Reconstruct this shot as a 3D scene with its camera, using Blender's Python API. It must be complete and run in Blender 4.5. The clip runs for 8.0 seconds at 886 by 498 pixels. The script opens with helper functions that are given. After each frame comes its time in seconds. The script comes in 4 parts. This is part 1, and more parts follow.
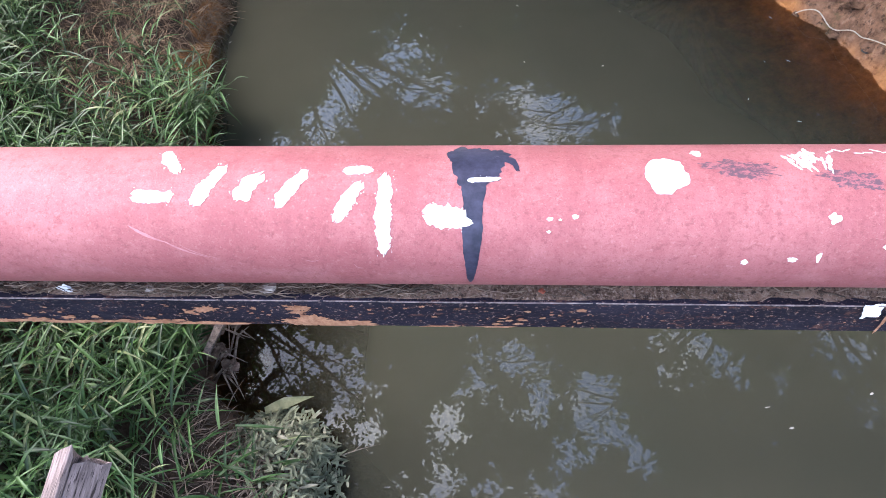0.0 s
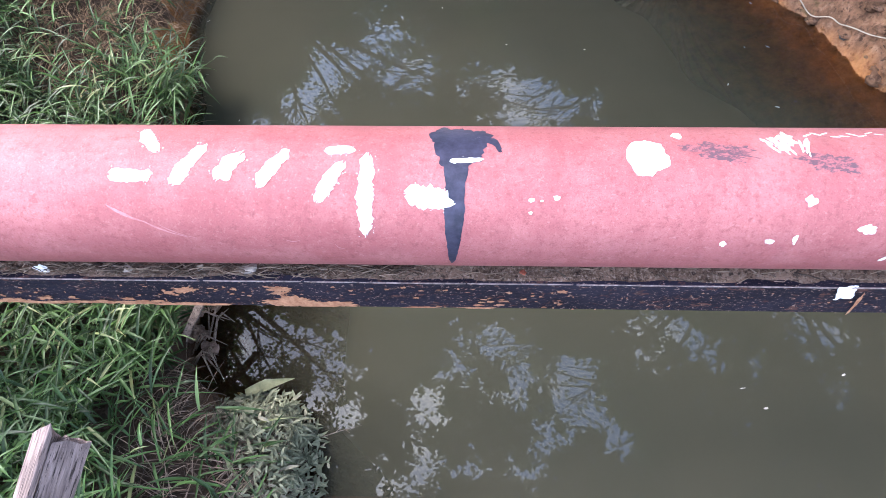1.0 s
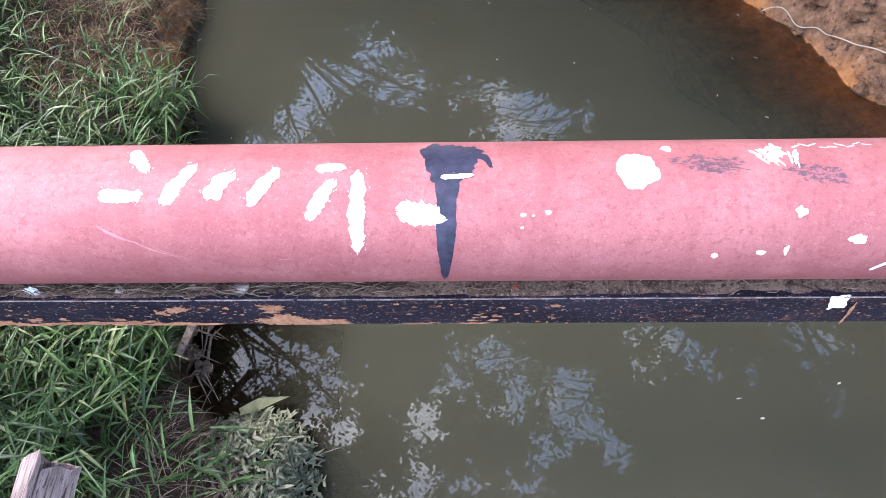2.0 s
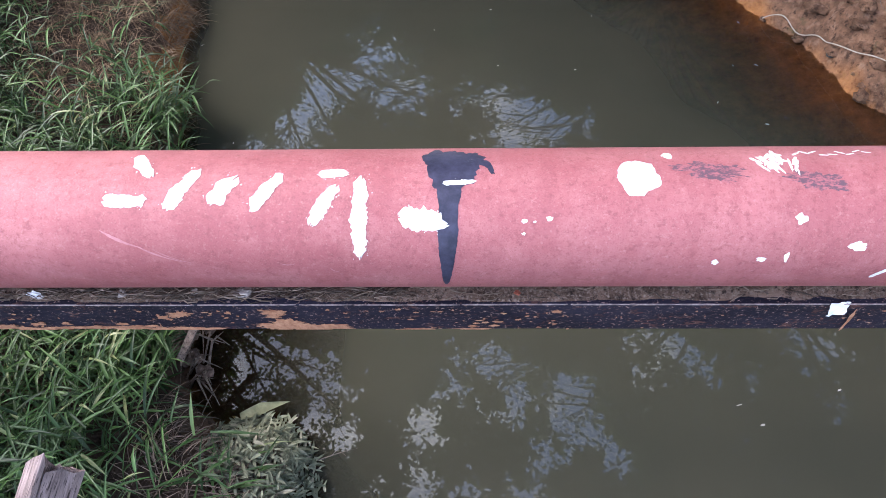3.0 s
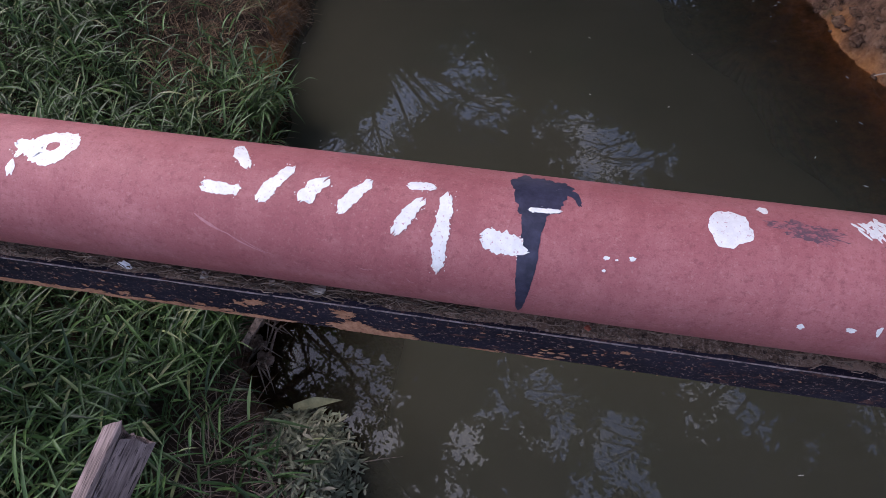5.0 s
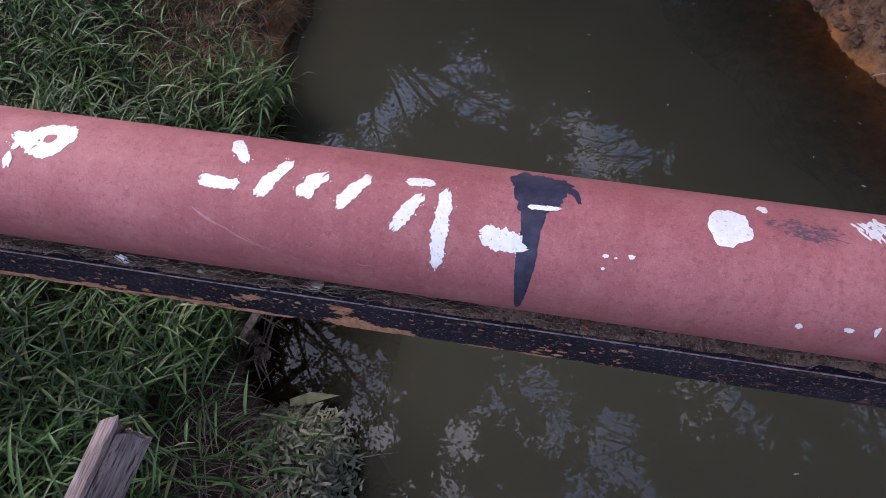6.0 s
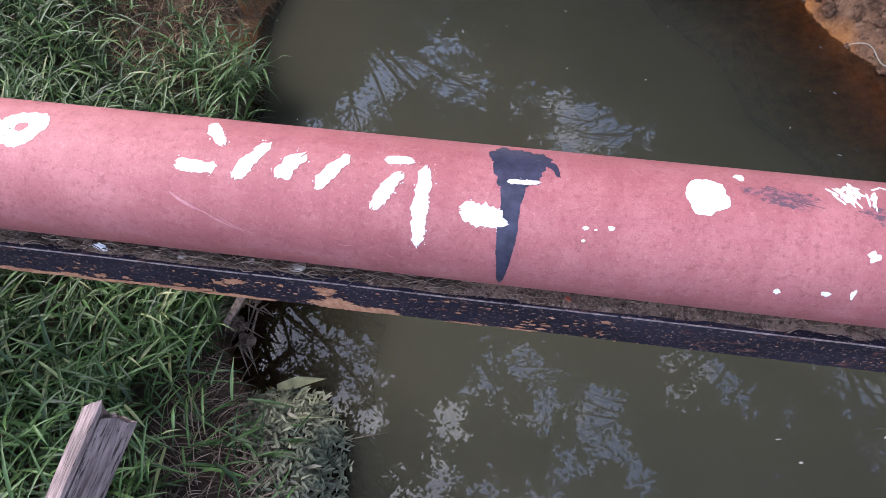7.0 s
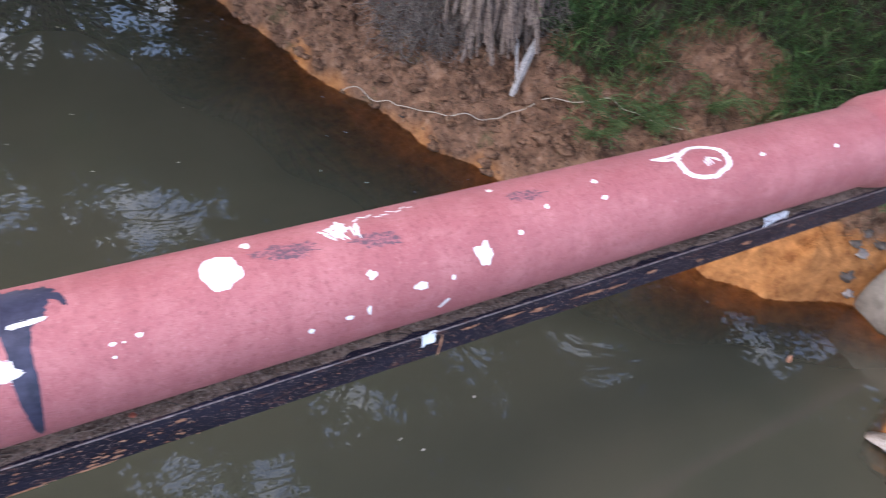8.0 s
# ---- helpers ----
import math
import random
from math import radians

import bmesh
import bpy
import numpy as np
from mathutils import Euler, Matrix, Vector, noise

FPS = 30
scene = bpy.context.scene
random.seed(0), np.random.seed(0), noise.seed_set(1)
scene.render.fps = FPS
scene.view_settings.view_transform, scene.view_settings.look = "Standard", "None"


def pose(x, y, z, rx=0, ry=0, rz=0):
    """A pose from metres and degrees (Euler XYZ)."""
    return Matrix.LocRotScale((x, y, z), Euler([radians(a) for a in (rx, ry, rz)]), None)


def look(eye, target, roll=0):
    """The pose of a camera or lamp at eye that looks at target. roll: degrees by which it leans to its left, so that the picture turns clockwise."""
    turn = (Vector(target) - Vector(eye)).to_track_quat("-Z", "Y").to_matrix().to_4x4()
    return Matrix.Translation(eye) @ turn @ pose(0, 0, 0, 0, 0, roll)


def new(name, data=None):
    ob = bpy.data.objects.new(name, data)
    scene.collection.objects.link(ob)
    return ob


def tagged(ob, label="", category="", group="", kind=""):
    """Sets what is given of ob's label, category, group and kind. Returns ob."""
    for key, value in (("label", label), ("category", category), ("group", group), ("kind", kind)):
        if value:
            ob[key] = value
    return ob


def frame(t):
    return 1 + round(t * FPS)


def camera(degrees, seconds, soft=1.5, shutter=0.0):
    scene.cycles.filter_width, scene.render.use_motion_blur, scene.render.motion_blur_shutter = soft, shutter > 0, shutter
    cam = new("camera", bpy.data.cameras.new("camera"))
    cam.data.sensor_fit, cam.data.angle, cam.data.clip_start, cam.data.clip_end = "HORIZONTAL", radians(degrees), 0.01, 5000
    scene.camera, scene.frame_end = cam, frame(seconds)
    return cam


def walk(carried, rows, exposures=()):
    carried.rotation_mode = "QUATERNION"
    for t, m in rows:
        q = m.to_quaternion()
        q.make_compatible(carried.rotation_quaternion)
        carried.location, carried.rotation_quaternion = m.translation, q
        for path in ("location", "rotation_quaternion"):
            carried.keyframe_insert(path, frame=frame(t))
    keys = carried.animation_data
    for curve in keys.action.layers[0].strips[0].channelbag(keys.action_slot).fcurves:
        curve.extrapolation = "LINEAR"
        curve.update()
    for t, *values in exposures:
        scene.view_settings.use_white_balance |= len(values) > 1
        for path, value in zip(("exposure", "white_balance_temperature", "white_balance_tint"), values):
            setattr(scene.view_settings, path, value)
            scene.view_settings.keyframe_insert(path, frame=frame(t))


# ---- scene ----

# ---------------- camera ----------------
cam = camera(65.34, 8.0, soft=0.55, shutter=0.12)
ROWS = [
    (0.0, 0.0000, -1.6356, 4.0955, 38.04, 2.40, 2.24),
    (0.5, 0.0026, -1.6437, 4.0931, 37.16, 1.67, 1.40),
    (1.0, -0.0045, -1.6462, 4.0894, 36.72, 0.99, 1.43),
    (1.5, 0.0051, -1.6358, 4.0892, 37.28, 1.22, 0.43),
    (3.0, -0.0007, -1.6435, 4.1020, 38.26, 1.09, 0.62),
    (3.5, -0.0037, -1.6440, 4.1023, 38.69, 1.93, 1.91),
    (4.0, -0.0208, -1.6382, 4.1120, 39.33, 0.76, 4.45),
    (4.5, -0.0280, -1.6362, 4.1109, 38.87, 1.22, 6.52),
    (5.0, -0.0518, -1.6348, 4.1202, 39.56, 0.38, 9.84),
    (6.5, -0.0592, -1.6298, 4.1113, 38.56, -0.47, 9.94),
    (7.0, -0.0470, -1.6467, 4.1044, 37.85, -0.06, 7.85),
    (7.4, -0.0013, -1.6576, 4.0992, 38.91, 0.88, 0.91),
    (7.5, 0.0372, -1.6431, 4.1182, 40.27, 0.33, -1.95),
    (7.6, 0.0703, -1.6455, 4.1269, 41.94, 0.03, -5.93),
    (7.7, 0.1051, -1.6715, 4.1756, 43.86, -1.39, -12.04),
    (7.8, 0.1567, -1.6958, 4.2118, 45.95, -4.19, -19.30),
    (7.9, 0.1860, -1.7065, 4.2321, 46.48, -6.35, -23.52),
    (8.0, 0.2299, -1.7266, 4.2539, 46.17, -9.38, -28.26),
]
EXPOSURES = [(t, e + 2.38, 6130, tint) for t, e, tint in (
    (0.0, 0.05, 15), (0.5, -0.08, 15), (1.0, 0.22, 15), (1.5, 0.22, 15), (3.0, -0.2, 16), (3.5, -0.52, 17), (4.0, -1.0, 22), (4.5, -0.92, 21), (5.0, -1.5, 25),
    (6.5, -1.18, 24), (7.0, -0.48, 18), (7.5, -0.60, 17), (7.7, -0.34, 16), (7.9, -0.50, 17), (8.0, -0.38, 16))]
walk(cam, [(t, pose(*p)) for t, *p in ROWS], EXPOSURES)

# ---------------- world and sun ----------------
SUN_EL, SUN_AZ = 50.0, 284.0          # degrees; azimuth clockwise from +y
world = bpy.data.worlds.new("sky")
scene.world = world
world.use_nodes = True
wn = world.node_tree.nodes
sky = wn.new("ShaderNodeTexSky")
sky.sky_type = "NISHITA"
sky.sun_disc = False
sky.sun_elevation, sky.sun_rotation = radians(SUN_EL), radians(SUN_AZ)
sky.air_density, sky.dust_density = 1.1, 2.2
wn["Background"].inputs[1].default_value = 0.15
# thin broken cloud over the whole sky
wl = world.node_tree.links
cloud = wn.new("ShaderNodeTexNoise")
cloud.inputs["Scale"].default_value, cloud.inputs["Detail"].default_value = 9.0, 6.0
wl.new(wn.new("ShaderNodeTexCoord").outputs["Generated"], cloud.inputs["Vector"])
veil = wn.new("ShaderNodeMapRange")
for i, v in enumerate((0.50, 0.70, 0.0, 0.8)):
    veil.inputs[i + 1].default_value = v
wl.new(cloud.outputs["Fac"], veil.inputs[0])
grey = wn.new("ShaderNodeRGBToBW")
wl.new(sky.outputs[0], grey.inputs[0])
white = wn.new("ShaderNodeMath")
white.operation = "MULTIPLY"
white.inputs[1].default_value = 2.7
wl.new(grey.outputs[0], white.inputs[0])
sky_mix = wn.new("ShaderNodeMix")
sky_mix.data_type = "RGBA"
wl.new(veil.outputs[0], sky_mix.inputs[0])
wl.new(sky.outputs[0], sky_mix.inputs[6])
wl.new(white.outputs[0], sky_mix.inputs[7])
wl.new(sky_mix.outputs[2], wn["Background"].inputs[0])
sun = new("sun", bpy.data.lights.new("sun", "SUN"))
sun.data.energy, sun.data.angle, sun.data.color = 0.8, radians(28), (1.0, 0.95, 0.88)
az, el = radians(SUN_AZ), radians(SUN_EL)
sun.matrix_world = look((40 * math.sin(az) * math.cos(el), 40 * math.cos(az) * math.cos(el), 40 * math.sin(el)), (0, 0, 0))


# ---------------- materials ----------------
class Mat:
    """A node material with short helpers."""

    def __init__(self, name, rough=0.6, metal=0.0, spec=0.5):
        self.m = bpy.data.materials.new(name)
        self.m.use_nodes = True
        self.t = self.m.node_tree
        self.n = self.t.nodes
        self.b = self.n["Principled BSDF"]
        self.b.inputs["Roughness"].default_value = rough
        self.b.inputs["Metallic"].default_value = metal
        self.b.inputs["Specular IOR Level"].default_value = spec
        self.co = self.n.new("ShaderNodeTexCoord").outputs["Object"]

    def link(self, a, b):
        self.t.links.new(a, b)

    def noise(self, scale, detail=4.0, rough=0.55, stretch=None, distort=0.0):
        k = self.n.new("ShaderNodeTexNoise")
        k.inputs["Scale"].default_value = scale
        k.inputs["Detail"].default_value = detail
        k.inputs["Roughness"].default_value = rough
        k.inputs["Distortion"].default_value = distort
        src = self.co
        if stretch:
            mp = self.n.new("ShaderNodeMapping")
            mp.inputs["Scale"].default_value = stretch
            self.link(src, mp.inputs[0])
            src = mp.outputs[0]
        self.link(src, k.inputs["Vector"])
        return k.outputs["Fac"]

    def ramp(self, fac, *stops):
        r = self.n.new("ShaderNodeValToRGB")
        e = r.color_ramp.elements
        while len(e) < len(stops):
            e.new(0.5)
        for s, (p, c) in zip(e, stops):
            s.position = p
            s.color = (*c, 1) if isinstance(c, tuple) else (c, c, c, 1)
        self.link(fac, r.inputs[0])
        return r.outputs[0]

    def mix(self, fac, a, b, mode="MIX"):
        k = self.n.new("ShaderNodeMix")
        k.data_type, k.blend_type = "RGBA", mode
        for v, i in ((fac, 0), (a, 6), (b, 7)):
            if isinstance(v, (int, float)):
                k.inputs[i].default_value = v
            elif isinstance(v, tuple):
                k.inputs[i].default_value = (*v, 1)
            else:
                self.link(v, k.inputs[i])
        return k.outputs[2]

    def attr(self, name):
        a = self.n.new("ShaderNodeAttribute")
        a.attribute_name = name
        return a.outputs["Fac"]

    def island(self):
        return self.n.new("ShaderNodeNewGeometry").outputs["Random Per Island"]

    def color(self, c):
        self.link(c, self.b.inputs["Base Color"])
        return self

    def rough(self, c):
        self.link(c, self.b.inputs["Roughness"])
        return self

    def bump(self, h, strength=0.3, dist=0.01):
        k = self.n.new("ShaderNodeBump")
        k.inputs["Strength"].default_value = strength
        k.inputs["Distance"].default_value = dist
        self.link(h, k.inputs["Height"])
        self.link(k.outputs[0], self.b.inputs["Normal"])
        return self


def make_pipe_paint():
    m = Mat("red_oxide_paint", 0.5, spec=0.32)
    big = m.noise(1.6, 5, 0.6)
    mid = m.noise(9, 6, 0.65, (0.5, 1, 1))
    fine = m.noise(70, 4, 0.7)
    c = m.mix(m.ramp(big, (0.3, 0.0), (0.7, 1.0)), (0.315, 0.096, 0.104), (0.395, 0.139, 0.146))
    c = m.mix(m.ramp(mid, (0.46, 0.0), (0.70, 0.5)), c, (0.489, 0.213, 0.214))
    c = m.mix(m.ramp(fine, (0.56, 0.0), (0.72, 0.35)), c, (0.592, 0.312, 0.304))
    c = m.mix(m.ramp(m.noise(42, 6, 0.75), (0.51, 0.0), (0.66, 0.55)), c, (0.197, 0.057, 0.057))
    c = m.mix(m.ramp(m.noise(5, 6, 0.7, (2.2, 0.5, 0.5)), (0.46, 0.0), (0.74, 0.5)), c, (0.267, 0.078, 0.085))
    c = m.mix(m.ramp(m.noise(130, 4, 0.75), (0.58, 0.0), (0.70, 0.24)), c, (0.602, 0.376, 0.353))
    c = m.mix(m.ramp(m.noise(190, 4, 0.8), (0.52, 0.0), (0.64, 0.5)), c, (0.207, 0.061, 0.067))
    m.color(c).rough(m.ramp(mid, (0.3, 0.52), (0.75, 0.70)))
    return m.bump(m.noise(120, 5, 0.75), 0.35, 0.004).m


def make_white_paint():
    m = Mat("white_brushed_paint", 0.5)
    c = m.mix(m.ramp(m.noise(30, 5, 0.6), (0.35, 0.0), (0.7, 1.0)), (0.74, 0.73, 0.72), (0.86, 0.86, 0.85))
    c = m.mix(m.ramp(m.noise(95, 5, 0.75), (0.60, 0.0), (0.65, 0.9)), c, (0.45, 0.16, 0.18))
    return m.color(c).bump(m.noise(90, 4), 0.4, 0.003).m


def make_black_paint():
    m = Mat("blue_black_tar_paint", 0.45, spec=0.3)
    c = m.mix(m.ramp(m.noise(22, 5, 0.65), (0.35, 0.0), (0.7, 1.0)), (0.020, 0.021, 0.040), (0.052, 0.050, 0.085))
    return m.color(c).bump(m.noise(60, 4), 0.3, 0.003).m


def make_smudge_paint():
    m = Mat("faint_grey_rubbed_paint", 0.55)
    c = m.mix(m.ramp(m.noise(75, 6, 0.75, (0.6, 1, 1)), (0.44, 0.0), (0.54, 1.0)), (0.35, 0.118, 0.132), (0.115, 0.064, 0.082))
    return m.color(c).m


def make_beam_paint():
    m = Mat("chipped_blue_black_beam_paint", 0.6, spec=0.18)
    c = m.mix(m.ramp(m.noise(6, 5, 0.6, (0.4, 1, 1)), (0.3, 0.0), (0.7, 1.0)), (0.007, 0.0065, 0.013), (0.021, 0.019, 0.033))
    scr = m.noise(26, 6, 0.75, (0.6, 1, 1.3))
    c = m.mix(m.ramp(scr, (0.57, 0.0), (0.62, 0.9)), c, (0.10, 0.048, 0.040))
    pale = m.noise(80, 5, 0.8, (0.7, 1, 1.2))
    c = m.mix(m.ramp(pale, (0.585, 0.0), (0.63, 0.9)), c, (0.36, 0.24, 0.20))
    chip = m.noise(15, 8, 0.8, (0.55, 1, 1.3))
    c = m.mix(m.ramp(chip, (0.675, 0.0), (0.685, 1.0)), c, (0.36, 0.15, 0.075))
    m.color(c).rough(m.ramp(scr, (0.4, 0.45), (0.66, 0.8)))
    return m.bump(chip, 0.4, 0.004).m


def make_primer():
    m = Mat("orange_primer_rust", 0.75)
    c = m.mix(m.ramp(m.noise(35, 6, 0.7), (0.35, 0.0), (0.68, 1.0)), (0.26, 0.105, 0.055), (0.52, 0.27, 0.16))
    return m.color(c).bump(m.noise(80, 5), 0.4, 0.003).m


def make_silt():
    m = Mat("grey_silt_and_litter", 0.95, spec=0.2)
    c = m.mix(m.ramp(m.noise(9, 6, 0.7), (0.3, 0.0), (0.7, 1.0)), (0.034, 0.019, 0.012), (0.27, 0.178, 0.130))
    c = m.mix(m.ramp(m.noise(90, 4, 0.7), (0.5, 0.0), (0.66, 0.8)), c, (0.32, 0.245, 0.20))
    c = m.mix(m.ramp(m.noise(48, 6, 0.75), (0.52, 0.0), (0.62, 0.85)), c, (0.022, 0.014, 0.012))
    return m.color(c).bump(m.noise(110, 5, 0.7), 0.9, 0.008).m


def make_ground():
    m = Mat("bank_soil", 0.9, spec=0.25)
    soil = m.mix(m.ramp(m.noise(3.5, 6, 0.65), (0.3, 0.0), (0.7, 1.0)), (0.022, 0.014, 0.010), (0.075, 0.048, 0.032))
    clay = m.mix(m.ramp(m.noise(5, 7, 0.7), (0.32, 0.0), (0.68, 1.0)), (0.070, 0.035, 0.020), (0.30, 0.162, 0.095))
    clay = m.mix(m.ramp(m.noise(13, 5, 0.6), (0.52, 0.0), (0.72, 0.55)), clay, (0.36, 0.225, 0.155))
    clay = m.mix(m.ramp(m.noise(17, 6, 0.7), (0.36, 0.85), (0.47, 0.0)), clay, (0.035, 0.018, 0.011))
    clay = m.mix(m.ramp(m.noise(2.3, 5, 0.7), (0.60, 0.0), (0.68, 0.55)), clay, (0.060, 0.070, 0.022))
    wet = m.mix(m.ramp(m.noise(7, 6, 0.7), (0.32, 0.0), (0.68, 1.0)), (0.22, 0.080, 0.022), (0.58, 0.25, 0.080))
    clay = m.mix(m.ramp(m.attr("clay"), (0.70, 0.0), (1.0, 1.0)), clay, wet)
    c = m.mix(m.ramp(m.attr("clay"), (0.0, 0.0), (0.6, 1.0)), soil, clay)
    m.color(c)
    return m.bump(m.noise(15, 6, 0.62), 0.9, 0.05).m


def make_water():
    m = Mat("murky_canal_water", 0.004, spec=0.5)
    silt = m.mix(m.ramp(m.noise(0.5, 4, 0.5), (0.3, 0.0), (0.7, 1.0)), (0.041, 0.041, 0.029), (0.055, 0.051, 0.035))
    m.color(silt)
    m.b.inputs["IOR"].default_value = 1.56
    ripple = m.n.new("ShaderNodeMath")
    ripple.operation = "ADD"
    m.link(m.noise(1.7, 2, 0.5), ripple.inputs[0])
    m.link(m.noise(9, 2, 0.5), ripple.inputs[1])
    m.bump(ripple.outputs[0], 0.0015, 0.02)
    clear = m.n.new("ShaderNodeBsdfTransparent")
    m.link(m.ramp(m.attr("depth"), (0.0, (0.96, 0.82, 0.58)), (0.12, (0.84, 0.60, 0.36)), (0.3, (0.52, 0.31, 0.15)), (0.6, (0.20, 0.12, 0.06))), clear.inputs[0])
    gloss = m.n.new("ShaderNodeBsdfGlossy")
    gloss.inputs["Roughness"].default_value = 0.004
    fres = m.n.new("ShaderNodeFresnel")
    fres.inputs[0].default_value = 1.5
    film = m.n.new("ShaderNodeMixShader")
    m.link(fres.outputs[0], film.inputs[0])
    m.link(clear.outputs[0], film.inputs[1])
    m.link(gloss.outputs[0], film.inputs[2])
    mix = m.n.new("ShaderNodeMixShader")
    m.link(m.attr("murk"), mix.inputs[0])
    m.link(film.outputs[0], mix.inputs[1])
    m.link(m.b.outputs[0], mix.inputs[2])
    m.link(mix.outputs[0], m.n["Material Output"].inputs[0])
    return m.m


def make_leaf(name, dark, light, rough=0.45, odd=None, thin=0.13):
    m = Mat(name, rough, spec=0.4)
    r = m.island()
    c = m.mix(m.ramp(r, (0.0, 0.0), (0.55, 0.35), (1.0, 1.0)), dark, light)
    if odd:
        c = m.mix(m.ramp(r, (0.92, 0.0), (0.95, 1.0)), c, odd)
    c = m.mix(m.ramp(m.noise(14, 3), (0.4, 0.0), (0.75, 0.28)), c, light)
    m.color(c)
    glow = m.n.new("ShaderNodeBsdfTranslucent")
    m.link(c, glow.inputs[0])
    mix = m.n.new("ShaderNodeMixShader")
    mix.inputs[0].default_value = thin
    m.link(m.b.outputs[0], mix.inputs[1])
    m.link(glow.outputs[0], mix.inputs[2])
    m.link(mix.outputs[0], m.n["Material Output"].inputs[0])
    return m.m


def make_wood(name, dark, light, scale=1.0, along=(1, 1, 0.08)):
    m = Mat(name, 0.85, spec=0.25)
    g = m.noise(38 * scale, 6, 0.7, along)
    c = m.mix(m.ramp(g, (0.33, 0.0), (0.68, 1.0)), dark, light)
    c = m.mix(m.ramp(m.noise(5 * scale, 4), (0.4, 0.0), (0.7, 0.4)), c, dark)
    c = m.mix(m.ramp(m.noise(70 * scale, 5, 0.7, along), (0.55, 0.0), (0.62, 0.9)), c, tuple(v * 0.3 for v in dark))
    return m.color(c).bump(g, 0.8, 0.006).m


def make_plain(name, a, b, rough=0.8, scale=18, bump=0.4):
    m = Mat(name, rough, spec=0.3)
    c = m.mix(m.ramp(m.noise(scale, 6, 0.65), (0.32, 0.0), (0.68, 1.0)), a, b)
    return m.color(c).bump(m.noise(scale * 5, 5, 0.7), bump, 0.006).m


PIPE = make_pipe_paint()
WHITE = make_white_paint()
BLACK = make_black_paint()
SMUDGE = make_smudge_paint()
BEAM = make_beam_paint()
SCRATCH = make_plain("pale_scratched_paint", (0.38, 0.15, 0.165), (0.50, 0.25, 0.26), 0.6, 40)
PRIMER = make_primer()
SILT = make_silt()
GROUND = make_ground()
WATER = make_water()
GRASS = make_leaf("green_grass", (0.005, 0.020, 0.003), (0.100, 0.190, 0.050), 0.44, (0.21, 0.23, 0.10))
DRY = make_leaf("dry_grass", (0.050, 0.028, 0.015), (0.36, 0.24, 0.145), 0.8)
BUSH = make_leaf("grey_green_leaves", (0.045, 0.054, 0.028), (0.35, 0.355, 0.225), 0.55, (0.30, 0.27, 0.19))
FERN = make_leaf("fern_leaves", (0.045, 0.080, 0.022), (0.20, 0.25, 0.095), 0.5)
CANOPY = make_leaf("tree_leaves", (0.035, 0.065, 0.020), (0.085, 0.135, 0.040), 0.5, None, 0.45)
BARK = make_wood("tree_bark", (0.045, 0.036, 0.028), (0.12, 0.10, 0.08), 0.4)
POST = make_wood("weathered_post_wood", (0.06, 0.043, 0.041), (0.35, 0.27, 0.26), 2.2)
DEAD = make_wood("dead_root_wood", (0.085, 0.066, 0.056), (0.32, 0.26, 0.22), 0.8)
BARKBIT = make_plain("torn_brown_bark", (0.070, 0.042, 0.030), (0.27, 0.18, 0.135), 0.9, 26, 0.9)
TORN = make_wood("torn_stringy_wood", (0.085, 0.058, 0.045), (0.34, 0.255, 0.205), 0.9)
ROOT = make_wood("brown_root_wood", (0.11, 0.072, 0.052), (0.34, 0.25, 0.19), 0.8)
TWIG = make_leaf("litter_twigs", (0.030, 0.020, 0.015), (0.34, 0.25, 0.19), 0.85)
PLANK = make_wood("grey_brown_plank", (0.085, 0.062, 0.050), (0.29, 0.225, 0.19), 1.2)
PALE = make_wood("bleached_split_wood", (0.36, 0.31, 0.27), (0.66, 0.60, 0.56), 0.8)
ROCK = make_plain("wet_brown_stone", (0.07, 0.055, 0.045), (0.20, 0.165, 0.14), 0.75, 16)
STONE = make_plain("pale_stone", (0.20, 0.16, 0.135), (0.42, 0.36, 0.32), 0.85, 30)
PAPER = make_plain("white_plastic_scrap", (0.70, 0.70, 0.70), (0.84, 0.84, 0.84), 0.5, 12, 0.2)
# pale colour for the light caught on the beam's top edge
EDGE_LIGHT = make_plain("painted_edge_light", (0.10, 0.075, 0.075), (0.42, 0.33, 0.31), 0.6, 50)
BRICKRED = make_plain("brick_red_chip", (0.20, 0.05, 0.03), (0.34, 0.10, 0.06), 0.8, 40)
CONCRETE = make_plain("grey_beige_concrete", (0.16, 0.13, 0.10), (0.34, 0.285, 0.23), 0.85, 7)
CORD = make_plain("pale_cord", (0.32, 0.27, 0.21), (0.52, 0.45, 0.37), 0.8, 40)
KNOT = make_plain("dark_rag", (0.04, 0.035, 0.032), (0.10, 0.085, 0.075), 0.9, 40)
DEADLEAF = make_plain("yellow_dead_leaf", (0.10, 0.11, 0.055), (0.23, 0.23, 0.13), 0.55, 16)


